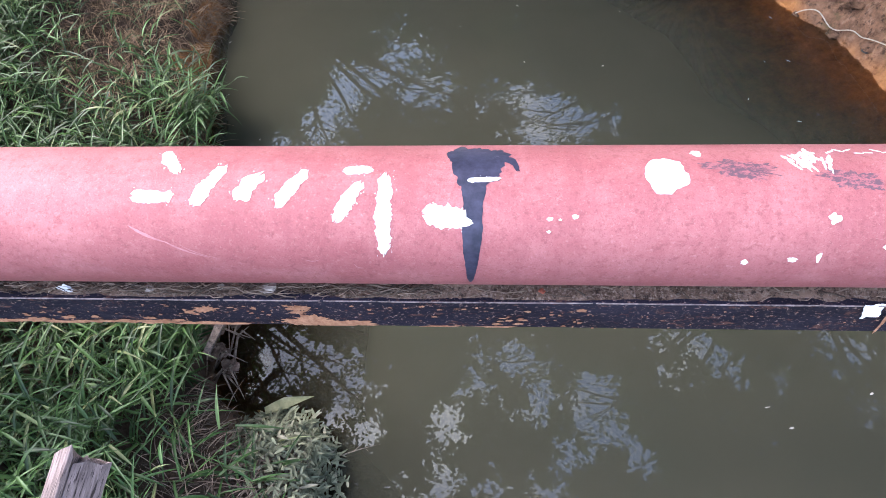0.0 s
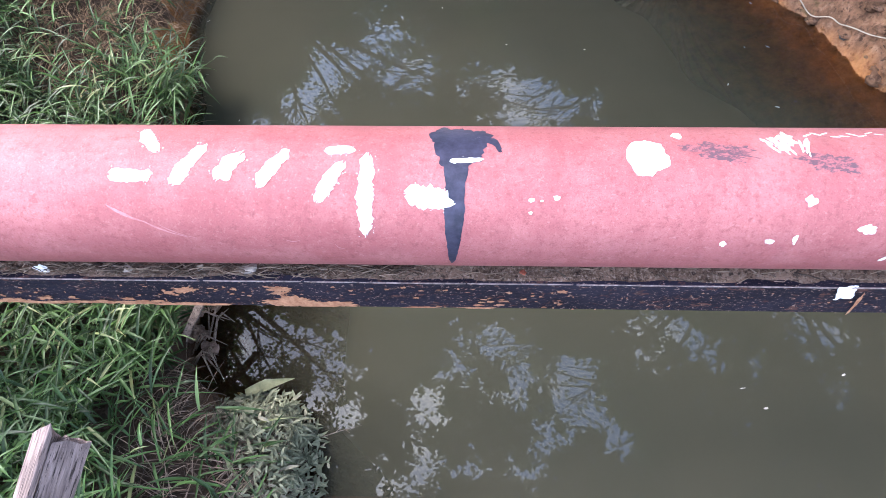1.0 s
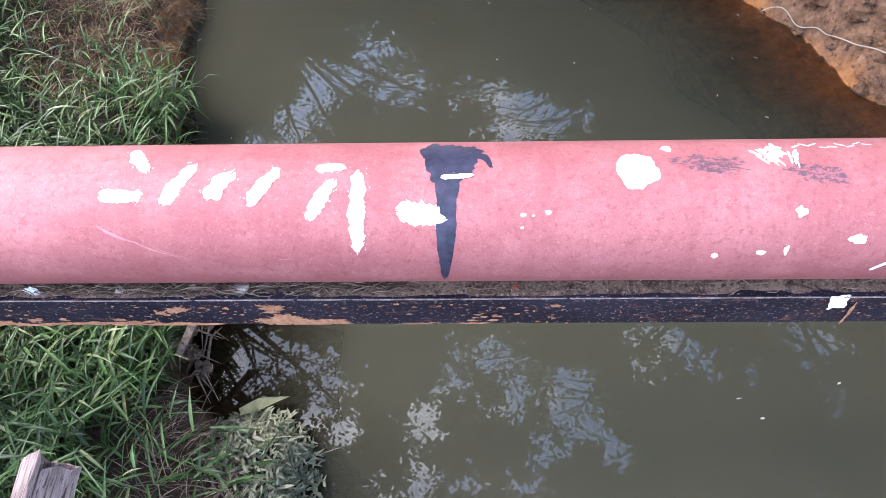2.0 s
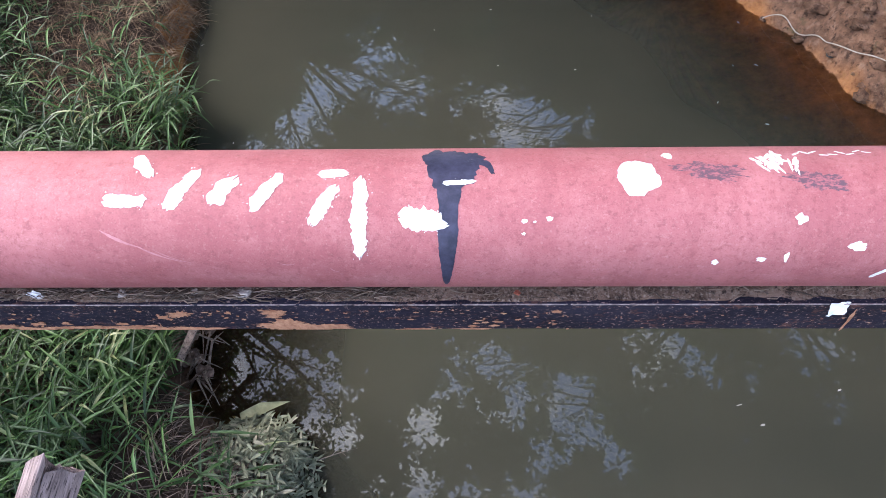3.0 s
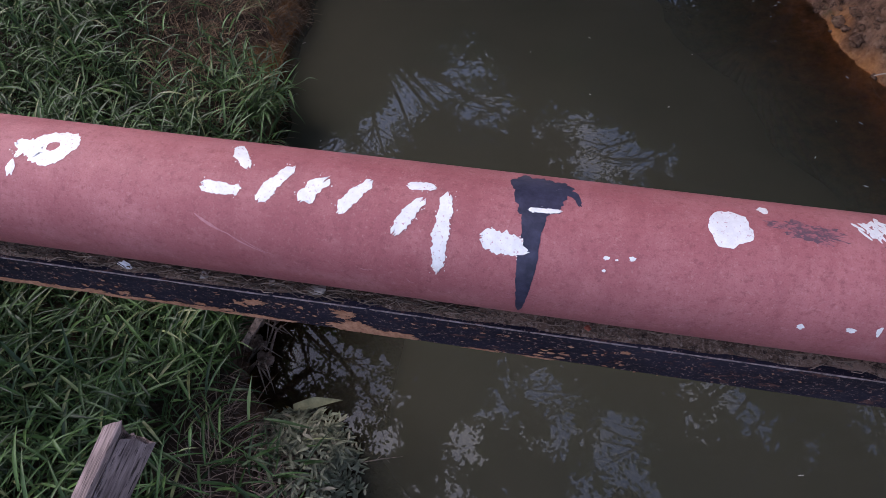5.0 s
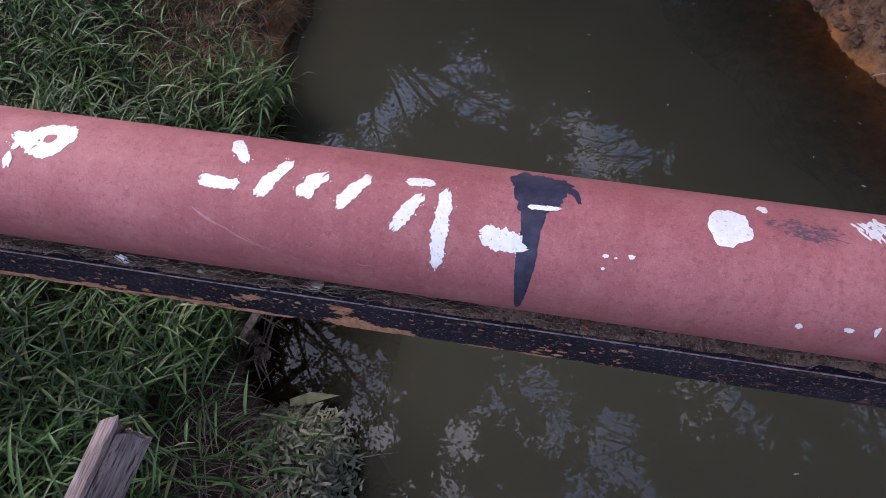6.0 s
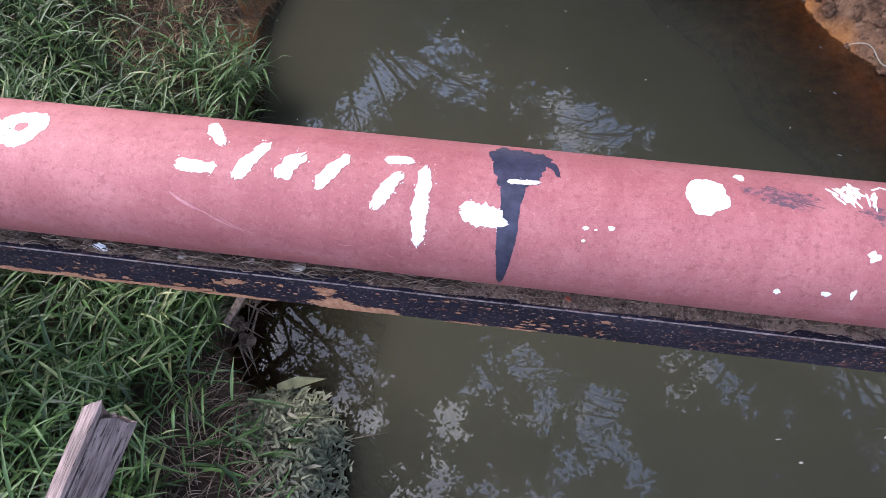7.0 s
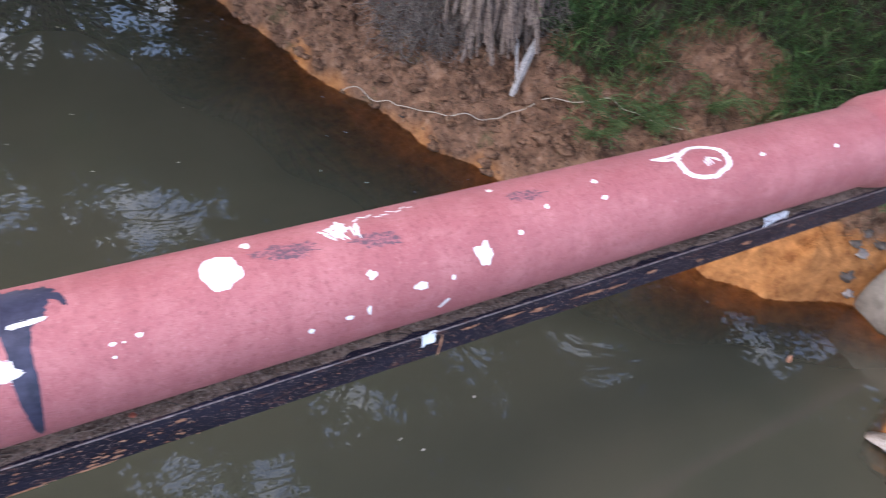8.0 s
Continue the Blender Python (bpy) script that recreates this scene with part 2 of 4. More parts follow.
# ---------------- mesh helpers ----------------
class Geo:
    """Vertices and faces gathered for one mesh."""

    def __init__(self):
        self.v, self.f = [], []

    def add(self, verts, faces):
        o = len(self.v)
        self.v.extend(verts)
        self.f.extend([tuple(i + o for i in q) for q in faces])
        return self

    def tube(self, path, radii, sides=8, closed=True):
        path = [Vector(p) for p in path]
        n = len(path)
        radii = radii if isinstance(radii, (list, tuple)) else [radii] * n
        vs, fs = [], []
        for i, p in enumerate(path):
            d = (path[min(i + 1, n - 1)] - path[max(i - 1, 0)]).normalized()
            a = d.orthogonal().normalized() if i == 0 else (last - d * last.dot(d)).normalized()
            last = a
            b = d.cross(a)
            for s in range(sides):
                w = 2 * math.pi * s / sides
                vs.append(tuple(p + (a * math.cos(w) + b * math.sin(w)) * radii[i]))
        for i in range(n - 1):
            for s in range(sides):
                s2 = (s + 1) % sides
                fs.append((i * sides + s, i * sides + s2, (i + 1) * sides + s2, (i + 1) * sides + s))
        if closed:
            fs.append(tuple(range(sides))[::-1])
            fs.append(tuple(range((n - 1) * sides, n * sides)))
        return self.add(vs, fs)

    def mesh(self, name, material, smooth=True):
        me = bpy.data.meshes.new(name)
        me.from_pydata(self.v, [], self.f)
        me.materials.append(material)
        if smooth:
            me.polygons.foreach_set("use_smooth", [True] * len(me.polygons))
        me.update()
        return me


def part(name, geo, material, parent=None, label="", smooth=True):
    ob = new(name, geo.mesh(name, material, smooth))
    if parent is not None:
        ob.parent = parent
    if label:
        tagged(ob, label)
    return ob


def thing(name, label, category, geo=None, material=None, smooth=True, at=(0, 0, 0), group="", kind=""):
    ob = new(name, geo.mesh(name, material, smooth) if geo else None)
    ob.location = at
    return tagged(ob, label, category, group, kind)


def rnd(a, b):
    return random.uniform(a, b)


def wob(x, y, s, seed=0.0):
    return noise.noise(Vector((x * s, y * s, seed)))


def lump(r, seed, flat=1.0, n=10, m=7, rough=0.3):
    """A closed uneven pebble."""
    g = Geo()
    vs, fs = [], []
    for j in range(m + 1):
        a = math.pi * j / m
        for i in range(n):
            b = 2 * math.pi * i / n
            d = Vector((math.sin(a) * math.cos(b), math.sin(a) * math.sin(b), math.cos(a)))
            k = r * (1 + rough * noise.noise(d * 1.7 + Vector((seed, 0, 0))))
            vs.append((d.x * k, d.y * k, d.z * k * flat))
    for j in range(m):
        for i in range(n):
            i2 = (i + 1) % n
            fs.append((j * n + i, (j + 1) * n + i, (j + 1) * n + i2, j * n + i2))
    return g.add(vs, fs)


# ---------------- banks, bed and water ----------------
AXIS_Z, RAD = 2.2, 0.25          # pipe axis over the water, pipe radius


def lerp_table(y, table):
    if y <= table[0][0]:
        return table[0][1]
    for (a, p), (b, q) in zip(table, table[1:]):
        if y <= b:
            k = (y - a) / (b - a)
            k = k * k * (3 - 2 * k)
            return p + (q - p) * k
    return table[-1][1]


LEFT = [(-40, -6.0), (-2.5, -0.9), (-0.4, -1.05), (0.1, -1.5), (0.35, -1.78), (0.9, -1.86), (2.7, -2.42), (3.7, -2.66), (5.0, -2.80), (9.0, -3.2), (40, -5.0)]
RIGHT = [(-40, 12.0), (-4.0, 5.0), (-1.2, 5.35), (-0.75, 6.5), (-0.1, 6.45), (0.4, 5.55), (0.85, 5.2), (2.6, 4.02), (3.6, 3.50), (5.2, 2.84), (7.0, 2.36), (12.0, 1.6), (40, 2.0)]


def shore_l(y):
    return lerp_table(y, LEFT) + 0.07 * wob(0, y, 2.3, 3.0) + 0.03 * wob(0, y, 7.0, 5.0)


def shore_r(y):
    return lerp_table(y, RIGHT) + 0.08 * wob(1, y, 2.0, 9.0) + 0.04 * wob(1, y, 6.0, 2.0)


def ground_z(x, y):
    dl, dr = shore_l(y) - x, x - shore_r(y)
    d = max(dl, dr)
    if d < 0:
        return -0.75 * (1 - math.exp(d / (0.8 if dl > dr else 2.0)))
    if dl > 0:
        h = 0.30 * (1 - math.exp(-d / 0.12)) + 0.30 * min(d, 4.2) + 0.02 * min(d, 60)
    else:
        h = 0.30 * (1 - math.exp(-d / 0.16)) + 0.36 * min(d, 4.5) + 0.02 * min(d, 60)
        h += (0.18 * abs(wob(x, y, 2.6, 12.0)) + 0.15 * abs(wob(x, y, 6.0, 13.0)) + 0.09 * wob(x, y, 13.0, 19.0)) * min(1, d * 4)
    return h + (0.07 * wob(x, y, 1.3, 1.0) + 0.05 * wob(x, y, 3.7, 4.0) + 0.02 * wob(x, y, 11.0, 4.0)) * min(1, d * 4)


def axis_steps(lo, hi, fine, far):
    a = list(np.arange(lo, hi + 1e-6, fine))
    s, step = hi, fine
    while s < far:
        step *= 1.35
        s += step
        a.append(s)
    s, step = lo, fine
    while s > -far:
        step *= 1.35
        s -= step
        a.insert(0, s)
    return a


def build_ground():
    xs, ys = axis_steps(-4.6, 8.6, 0.05, 400), axis_steps(-1.4, 7.4, 0.05, 400)
    g = Geo()
    vs, clay = [], []
    for y in ys:
        for x in xs:
            z = ground_z(x, y)
            vs.append((x, y, z))
            dl, dr = shore_l(y) - x, x - shore_r(y)
            k = 0.0
            if dr > -1.5:
                k = 0.62 * max(0.0, min(1.0, (1.9 + 0.8 * wob(x, y, 1.6, 7.0) - dr) / 0.6))
                if math.hypot(x - 6.1, y - 2.25) < 0.8:
                    k = max(k, 0.5)
                k += 0.38 * max(0.0, min(1.0, ((0.8 if -1.4 < y < 1.3 else 0.10) + 0.2 * wob(x, y, 2.2, 17.0) - dr) / 0.2))
            if dl > -0.04 or (dl > -0.6 and y > 3.2):
                k = max(k, (0.35 + 0.5 * wob(x, y, 1.4, 18.0)) * max(0.0, min(1.0, (0.22 + 0.2 * wob(x, y, 2.0, 8.0) - dl) / 0.2)))
            if 3.2 < y < 4.9 and -0.5 < dl < 0.16 + 0.15 * wob(x, y, 3.0, 21.0):
                k = max(k, 0.92)
            clay.append(k)
    n = len(xs)
    fs = [(j * n + i, j * n + i + 1, (j + 1) * n + i + 1, (j + 1) * n + i) for j in range(len(ys) - 1) for i in range(n - 1)]
    g.add(vs, fs)
    ob = thing("ground", "brown soil and ochre clay banks of a canal with wet mud edges", "ground", g, GROUND, kind="structure")
    ob.data.attributes.new("clay", "FLOAT", "POINT").data.foreach_set("value", clay)


def build_water():
    xs, ys = axis_steps(-3.6, 7.2, 0.09, 60), axis_steps(-2.0, 8.0, 0.09, 60)
    vs = [(x, y, 0.0) for y in ys for x in xs]
    n = len(xs)
    fs = [(j * n + i, j * n + i + 1, (j + 1) * n + i + 1, (j + 1) * n + i) for j in range(len(ys) - 1) for i in range(n - 1)]
    ob = thing("water", "murky olive green canal water with shallow orange mud margins", "water", Geo().add(vs, fs), WATER, kind="structure")
    murk = []
    depth = [max(0.0, -ground_z(x, y)) for x, y, _ in vs]
    ob.data.attributes.new("depth", "FLOAT", "POINT").data.foreach_set("value", depth)
    deep = 0.9 * math.exp(-0.75 / 0.3)
    for x, y, _ in vs:
        z = min(0.0, ground_z(x, y))
        dl, dr = shore_l(y) - x, x - shore_r(y)
        if dl > dr:
            clear = 0.05 if y > 1.4 else 0.05 + 0.29 * max(0.0, min(1.0, (dl + 2.2) / 1.2))
            if 0.0 < y < 1.4:
                clear += 2.0 * max(0.0, min(1.0, (-0.7 - x) / 0.75))
        else:
            clear = 0.05 + 0.37 * max(0.0, min(1.0, (dr + 2.3) / 1.6)) * max(0.0, min(1.0, (y + 0.75) / 0.8))
        murk.append(1 - 0.94 * math.exp(z / clear) + deep * min(1.0, -z / 0.7))
    ob.data.attributes.new("murk", "FLOAT", "POINT").data.foreach_set("value", murk)


build_ground()
build_water()


# ---------------- the pipe and its paint ----------------
def build_pipe():
    prof = [(-9.0, RAD)]
    prof += [(x, RAD) for x in np.arange(-3.0, 4.4, 0.25)]
    prof += [(4.4, RAD), (6.2, RAD), (11.0, RAD)]
    n = 96
    g = Geo()
    vs, fs = [], []
    for x, r in prof:
        for i in range(n):
            a = 2 * math.pi * i / n
            vs.append((x, r * math.cos(a), r * math.sin(a)))
    for j in range(len(prof) - 1):
        for i in range(n):
            i2 = (i + 1) % n
            fs.append((j * n + i, j * n + i2, (j + 1) * n + i2, (j + 1) * n + i))
    g.add(vs, fs)
    return thing("pipeline", "large red oxide painted steel pipe spanning the canal on a beam", "pipe", g, PIPE, at=(0, 0, AXIS_Z))


pipe = build_pipe()


def build_collar():
    prof = [(4.42, RAD + 0.001), (4.50, 0.262), (4.58, 0.284), (4.66, 0.298), (4.76, 0.302), (5.06, 0.302), (5.09, 0.296), (5.10, 0.262), (5.16, RAD + 0.001)]
    n = 96
    vs = [(x, r * math.cos(2 * math.pi * i / n), r * math.sin(2 * math.pi * i / n)) for x, r in prof for i in range(n)]
    fs = [(j * n + i, j * n + (i + 1) % n, (j + 1) * n + (i + 1) % n, (j + 1) * n + i) for j in range(len(prof) - 1) for i in range(n)]
    part("joint_collar", Geo().add(vs, fs), PIPE, pipe, "swollen pipe joint collar")


build_collar()


def on_pipe(x, s, lift):
    """A point on the pipe: s metres round from the top towards the bridge side."""
    a = math.pi / 2 + s / RAD
    r = RAD + lift
    return (x, r * math.cos(a), r * math.sin(a))


def arc(deg):
    """Metres round the pipe from its top, from degrees in which 90 is the top."""
    return radians((deg % 360) - 90) * RAD


def paint_bar(a, b, w, seed, bend=0.0, lift=0.0014, rag=0.28, taper=(0.8, 1.0, 0.75), flecks=0.0):
    """One dab of a brush between two places (x, degrees), with ragged sides."""
    p, q = Vector((a[0], arc(a[1]))), Vector((b[0], arc(b[1])))
    d = q - p
    length = d.length
    d = d / length
    side = Vector((-d.y, d.x))
    n = max(8, int(length / 0.0022))
    vs, fs = [], []
    for i in range(n + 1):
        k = i / n
        c = p + d * length * k + side * bend * math.sin(math.pi * k)
        t = taper[0] + (taper[1] - taper[0]) * min(1, k * 4) if k < 0.5 else taper[1] + (taper[2] - taper[1]) * max(0, k * 2 - 1)
        cap = min(1.0, 0.35 + 10 * min(k, 1 - k))
        tip = (2 * abs(k - 0.5)) ** 5 * (1 if k > 0.5 else -1)
        for col in range(9):
            sgn = col / 4 - 1
            j = 1 + (rag * (1.1 * noise.noise(Vector((k * length * 24, sgn * 3, seed))) + 0.8 * noise.noise(Vector((k * length * 75, sgn * 5, seed))) + 0.2 * noise.noise(Vector((k * length * 210, sgn * 5, seed)))) if abs(sgn) == 1 else 0)
            e = c + side * (w / 2 * t * cap * sgn * j) + d * (tip * w * rag * 1.6 * noise.noise(Vector((sgn * 2.3, seed, 1 if k > 0.5 else 7))))
            vs.append(on_pipe(e.x, e.y, lift))
    for i in range(n):
        for j in range(8):
            o = i * 9 + j
            fs.append((o, o + 9, o + 10, o + 1))
    g = Geo().add(vs, fs)
    dots = random.Random(int(seed * 10))
    for _ in range(int(flecks * length * 420)):
        k, sgn = dots.random(), dots.choice((-1, 1))
        c = p + d * length * (k * 1.08 - 0.04) + side * (sgn * w * (0.42 + abs(dots.gauss(0, 0.12))))
        r = 0.0008 + 0.0022 * dots.random() ** 2
        a0 = dots.random() * 6
        g.add([on_pipe(c.x + r * math.cos(a0 + q * 1.257), c.y + r * 1.3 * math.sin(a0 + q * 1.257), lift) for q in range(5)], [(0, 1, 2, 3, 4)])
    return g


def paint_blot(x, deg, rx, rs, seed, rag=0.25, lift=0.0014, n=40, hole=0.0, fine=0.12, lean=0.0):
    """A splash of paint with an uneven outline; hole leaves a ring."""
    s0 = arc(deg)
    vs, fs = [], []
    rings = 4
    for j in range(rings + 1):
        k = hole + (1 - hole) * j / rings
        for i in range(n):
            a = 2 * math.pi * i / n
            u = Vector((math.cos(a), math.sin(a), 0))
            r = 1 + rag * noise.noise(u * 1.5 + Vector((0, 0, seed))) + fine * noise.noise(u * 6.5 + Vector((0, 0, seed + 3)))
            if 0 < j < rings:
                r = 1 + (r - 1) * k
            e = k * r
            vs.append(on_pipe(x + rx * e * math.cos(a) + lean * rs * e * math.sin(a), s0 + rs * e * math.sin(a), lift))
    for j in range(rings):
        for i in range(n):
            i2 = (i + 1) % n
            fs.append((j * n + i, j * n + i2, (j + 1) * n + i2, (j + 1) * n + i))
    if not hole:
        fs.append(tuple(range(n)))
    return Geo().add(vs, fs)


def build_paint():
    # broad plain white brush bars
    bars = [((-1.175, 116), (-1.035, 116), 0.045), ((-1.11, 70), (-1.03, 96), 0.045),
            ((-0.965, 123), (-0.872, 90), 0.048), ((-0.815, 119), (-0.745, 98), 0.06),
            ((-0.680, 123), (-0.590, 95), 0.05), ((-0.482, 135), (-0.408, 107), 0.052),
            ((-0.319, 97), (-0.328, 162), 0.05), ((-0.462, 94.5), (-0.372, 94.5), 0.034),
            ((-0.19, 130), (-0.045, 134), 0.07), ((-0.05, 103.5), (0.058, 102), 0.018)]
    for i, (a, b, w) in enumerate(bars):
        part("paint_bar", paint_bar(a, b, w, 3.1 * i, rnd(-0.008, 0.008), 0.0018, 0.34, flecks=0.2), WHITE, pipe, "" if i else "thick white brushed paint bar")
    # tar-dark splash with its run
    part("paint_splash", paint_blot(-0.02, 85, 0.092, 0.092, 5.0, 0.35, 0.0010, 60, fine=0.22), BLACK, pipe, "blue-black paint splash")
    part("paint_splash", paint_blot(-0.072, 80, 0.045, 0.070, 15.0, 0.4, 0.0009, 40, fine=0.25), BLACK, pipe)
    part("paint_splash", paint_blot(0.045, 78, 0.042, 0.045, 25.0, 0.5, 0.0009, 40, fine=0.3), BLACK, pipe)
    part("paint_splash", paint_bar((0.04, 80), (0.118, 95), 0.032, 44, -0.02, 0.0010, 0.3, (1.3, 1.0, 0.5)), BLACK, pipe)
    part("paint_splash", paint_blot(0.012, 101, 0.045, 0.022, 35.0, 0.4, 0.0009, 40, fine=0.35), BLACK, pipe)
    part("paint_run", paint_bar((-0.028, 98), (-0.041, 199), 0.072, 20, 0.0, 0.0011, 0.12, (1.35, 0.9, 0.22)), BLACK, pipe, "blue-black paint run")
    # white blots
    part("paint_blot", paint_blot(0.595, 98, 0.070, 0.070, 2.0, 0.22), WHITE, pipe, "large white paint blot")
    blots = [(0.711, 74.6, 0.022, 0.02), (1.045, 88, 0.026, 0.024), (1.113, 132.5, 0.021, 0.021), (0.853, 167.8, 0.014, 0.012),
             (1.002, 165, 0.020, 0.011), (1.083, 162.6, 0.009, 0.022), (1.306, 153.9, 0.032, 0.020), (0.217, 133.4, 0.011, 0.008), (0.298, 131.7, 0.012, 0.009),
             (1.602, 140, 0.044, 0.058), (1.451, 154.5, 0.012, 0.011), (1.794, 130, 0.014, 0.013), (1.763, 73.4, 0.018, 0.016), (1.963, 111.3, 0.014, 0.012),
             (2.269, 96.3, 0.02, 0.014), (2.273, 116.7, 0.018, 0.013), (3.35, 112, 0.02, 0.012), (3.929, 124.2, 0.016, 0.014), (-1.893, 121.5, 0.02, 0.035), (0.25, 134, 0.006, 0.004), (0.215, 143, 0.008, 0.005)]
    for i, (x, dg, rx, rs) in enumerate(blots):
        part("paint_blot", paint_blot(x, dg, rx * 0.88, rs * 0.85, 7.7 * i, 0.5, n=24, fine=0.3), WHITE, pipe)
    strokes = random.Random(17)
    for i in range(26):
        x, dg = 1.055 + strokes.gauss(0, 0.032), 84 + strokes.gauss(0, 6)
        dx, dd = strokes.uniform(-0.012, 0.018), strokes.uniform(2, 7)
        part("paint_fleck", paint_bar((x - dx, dg - dd), (x + dx, dg + dd), strokes.uniform(0.006, 0.014), 200 + i, 0, 0.0013, 0.6), WHITE, pipe)
    for i in range(9):
        part("paint_fleck", paint_bar((1.13 + 0.03 * i, 70 + rnd(-4, 6)), (1.16 + 0.03 * i, 70 + rnd(-4, 6)), 0.008, i, 0, 0.0014, 0.6), WHITE, pipe)
    part("paint_bar", paint_bar((1.395, 186), (1.435, 176), 0.018, 91, 0, 0.0014), WHITE, pipe)
    # swirl blob near one end and drawn ring near the other
    part("paint_blot", paint_blot(-1.765, 98, 0.088, 0.080, 31.0, 0.14, n=90, hole=0.26, lean=-0.25), WHITE, pipe, "scrubbed white paint loop")
    part("paint_bar", paint_bar((-1.80, 104), (-1.905, 98), 0.07, 35.0, 0.0, 0.0017, 0.3, (1.0, 1.0, 0.35), flecks=0.5), WHITE, pipe)
    part("paint_bar", paint_bar((-1.86, 98), (-1.885, 112), 0.03, 36.0, 0.0, 0.0017, 0.3, (1.0, 1.0, 0.5)), WHITE, pipe)
    part("paint_ring", paint_blot(2.95, 102, 0.175, 0.105, 12.0, 0.14, n=140, hole=0.80, fine=0.06), WHITE, pipe, "white brush-drawn paint ring")
    for i in range(6):
        part("paint_fleck", paint_bar((2.95 + 0.016 * i, 100 + rnd(-4, 3)), (2.96 + 0.018 * i, 107 + rnd(-5, 4)), 0.010, 80 + i, 0, 0.0014, 0.6), WHITE, pipe)
    part("paint_bar", paint_bar((2.66, 84), (2.83, 92), 0.02, 71, 0.01), WHITE, pipe)
    part("paint_bar", paint_bar((2.66, 84), (2.85, 82), 0.016, 73, 0.01), WHITE, pipe)
    for i in range(5):
        part("paint_fleck", paint_blot(4.70 + 0.04 * i, 104 + rnd(-6, 18), 0.02, 0.03, 3 * i, 0.5, 0.0540, n=20, fine=0.3), WHITE, pipe)
    # rubbed grey smudges and pale scratches
    for i, (a, b, w) in enumerate([((-1.19, 139), (-1.06, 153), 0.010), ((-1.08, 151), (-0.93, 166), 0.006), ((-1.02, 155), (-0.90, 167), 0.003), ((-0.60, 168), (-0.55, 168), 0.003),
                                   ((-0.435, 172), (-0.405, 177), 0.003), ((-1.25, 60), (-1.2, 62), 0.004)]):
        part("scratch", paint_bar(a, b, w, 50 + i, 0.006, 0.0008, 0.5, (0.3, 1.0, 0.2)), SCRATCH, pipe, "" if i else "pale pink scratch")
    part("paint_smudge", paint_blot(0.835, 93.5, 0.10, 0.038, 61, 0.45, 0.0008, 90, fine=0.55, lean=0.7), SMUDGE, pipe, "rubbed grey smudge")
    part("paint_smudge", paint_blot(1.18, 103, 0.09, 0.035, 66, 0.45, 0.0008, 90, fine=0.55, lean=0.7), SMUDGE, pipe)
    part("paint_smudge", paint_blot(1.90, 93, 0.08, 0.03, 68, 0.45, 0.0008, 90, fine=0.55, lean=0.7), SMUDGE, pipe)


build_paint()


# ---------------- the beam under the pipe ----------------
BEAM_Y, BEAM_TOP, BEAM_H = -0.21, AXIS_Z - RAD - 0.004, 0.17


def build_beam():
    x0, x1 = -7.0, 7.2
    t, w = 0.012, 0.30
    sec = [(0, 0), (0.004, 0.0035), (w, 0.0), (w, -t), (t, -t), (t, -BEAM_H + t), (w, -BEAM_H + t), (w, -BEAM_H), (0.003, -BEAM_H), (0, -BEAM_H + 0.003), (0, -0.003)]
    xs = list(np.arange(x0, x1 + 0.01, 0.2))
    n = len(sec)
    vs = [(x, BEAM_Y + a + 0.0015 * wob(x, 0, 2.0), BEAM_TOP + b + 0.0015 * wob(x, 1, 2.0)) for x in xs for a, b in sec]
    fs = [(j * n + i, (j + 1) * n + i, (j + 1) * n + (i + 1) % n, j * n + (i + 1) % n) for j in range(len(xs) - 1) for i in range(n)]
    fs += [tuple(range(n)), tuple(range((len(xs) - 1) * n, len(xs) * n))[::-1]]
    return thing("steel_beam", "blue-black painted steel channel beam with chipped rusty edges", "beam", Geo().add(vs, fs), BEAM, smooth=False)


beam = build_beam()


def face_chip(x, z, rx, rz, seed, lift):
    """A flaked patch on the beam's outer face, cut off at its edges."""
    n, rings = 80 if rx > 0.02 else 24, 3
    vs, fs = [(x, BEAM_Y - lift - 0.0016, z)], []
    for j in range(1, rings + 1):
        for i in range(n):
            a = 2 * math.pi * i / n
            u = Vector((math.cos(a), math.sin(a), seed))
            r = j / rings * (1 + 0.55 * noise.noise(u * 1.6) + 0.35 * noise.noise(u * 5.0) + (0.4 * noise.noise(u * 13.0) + 0.3 * noise.noise(u * 29.0) if j == rings else 0))
            zz = min(BEAM_TOP - 0.004, max(BEAM_TOP - BEAM_H + 0.001, z + rz * r * math.sin(a)))
            vs.append((x + rx * r * math.cos(a), BEAM_Y - lift - 0.0016, zz))
    fs = [(0, 1 + i, 1 + (i + 1) % n) for i in range(n)]
    for j in range(rings - 1):
        for i in range(n):
            i2 = (i + 1) % n
            fs.append((1 + j * n + i, 1 + (j + 1) * n + i, 1 + (j + 1) * n + i2, 1 + j * n + i2))
    return Geo().add(vs, fs)


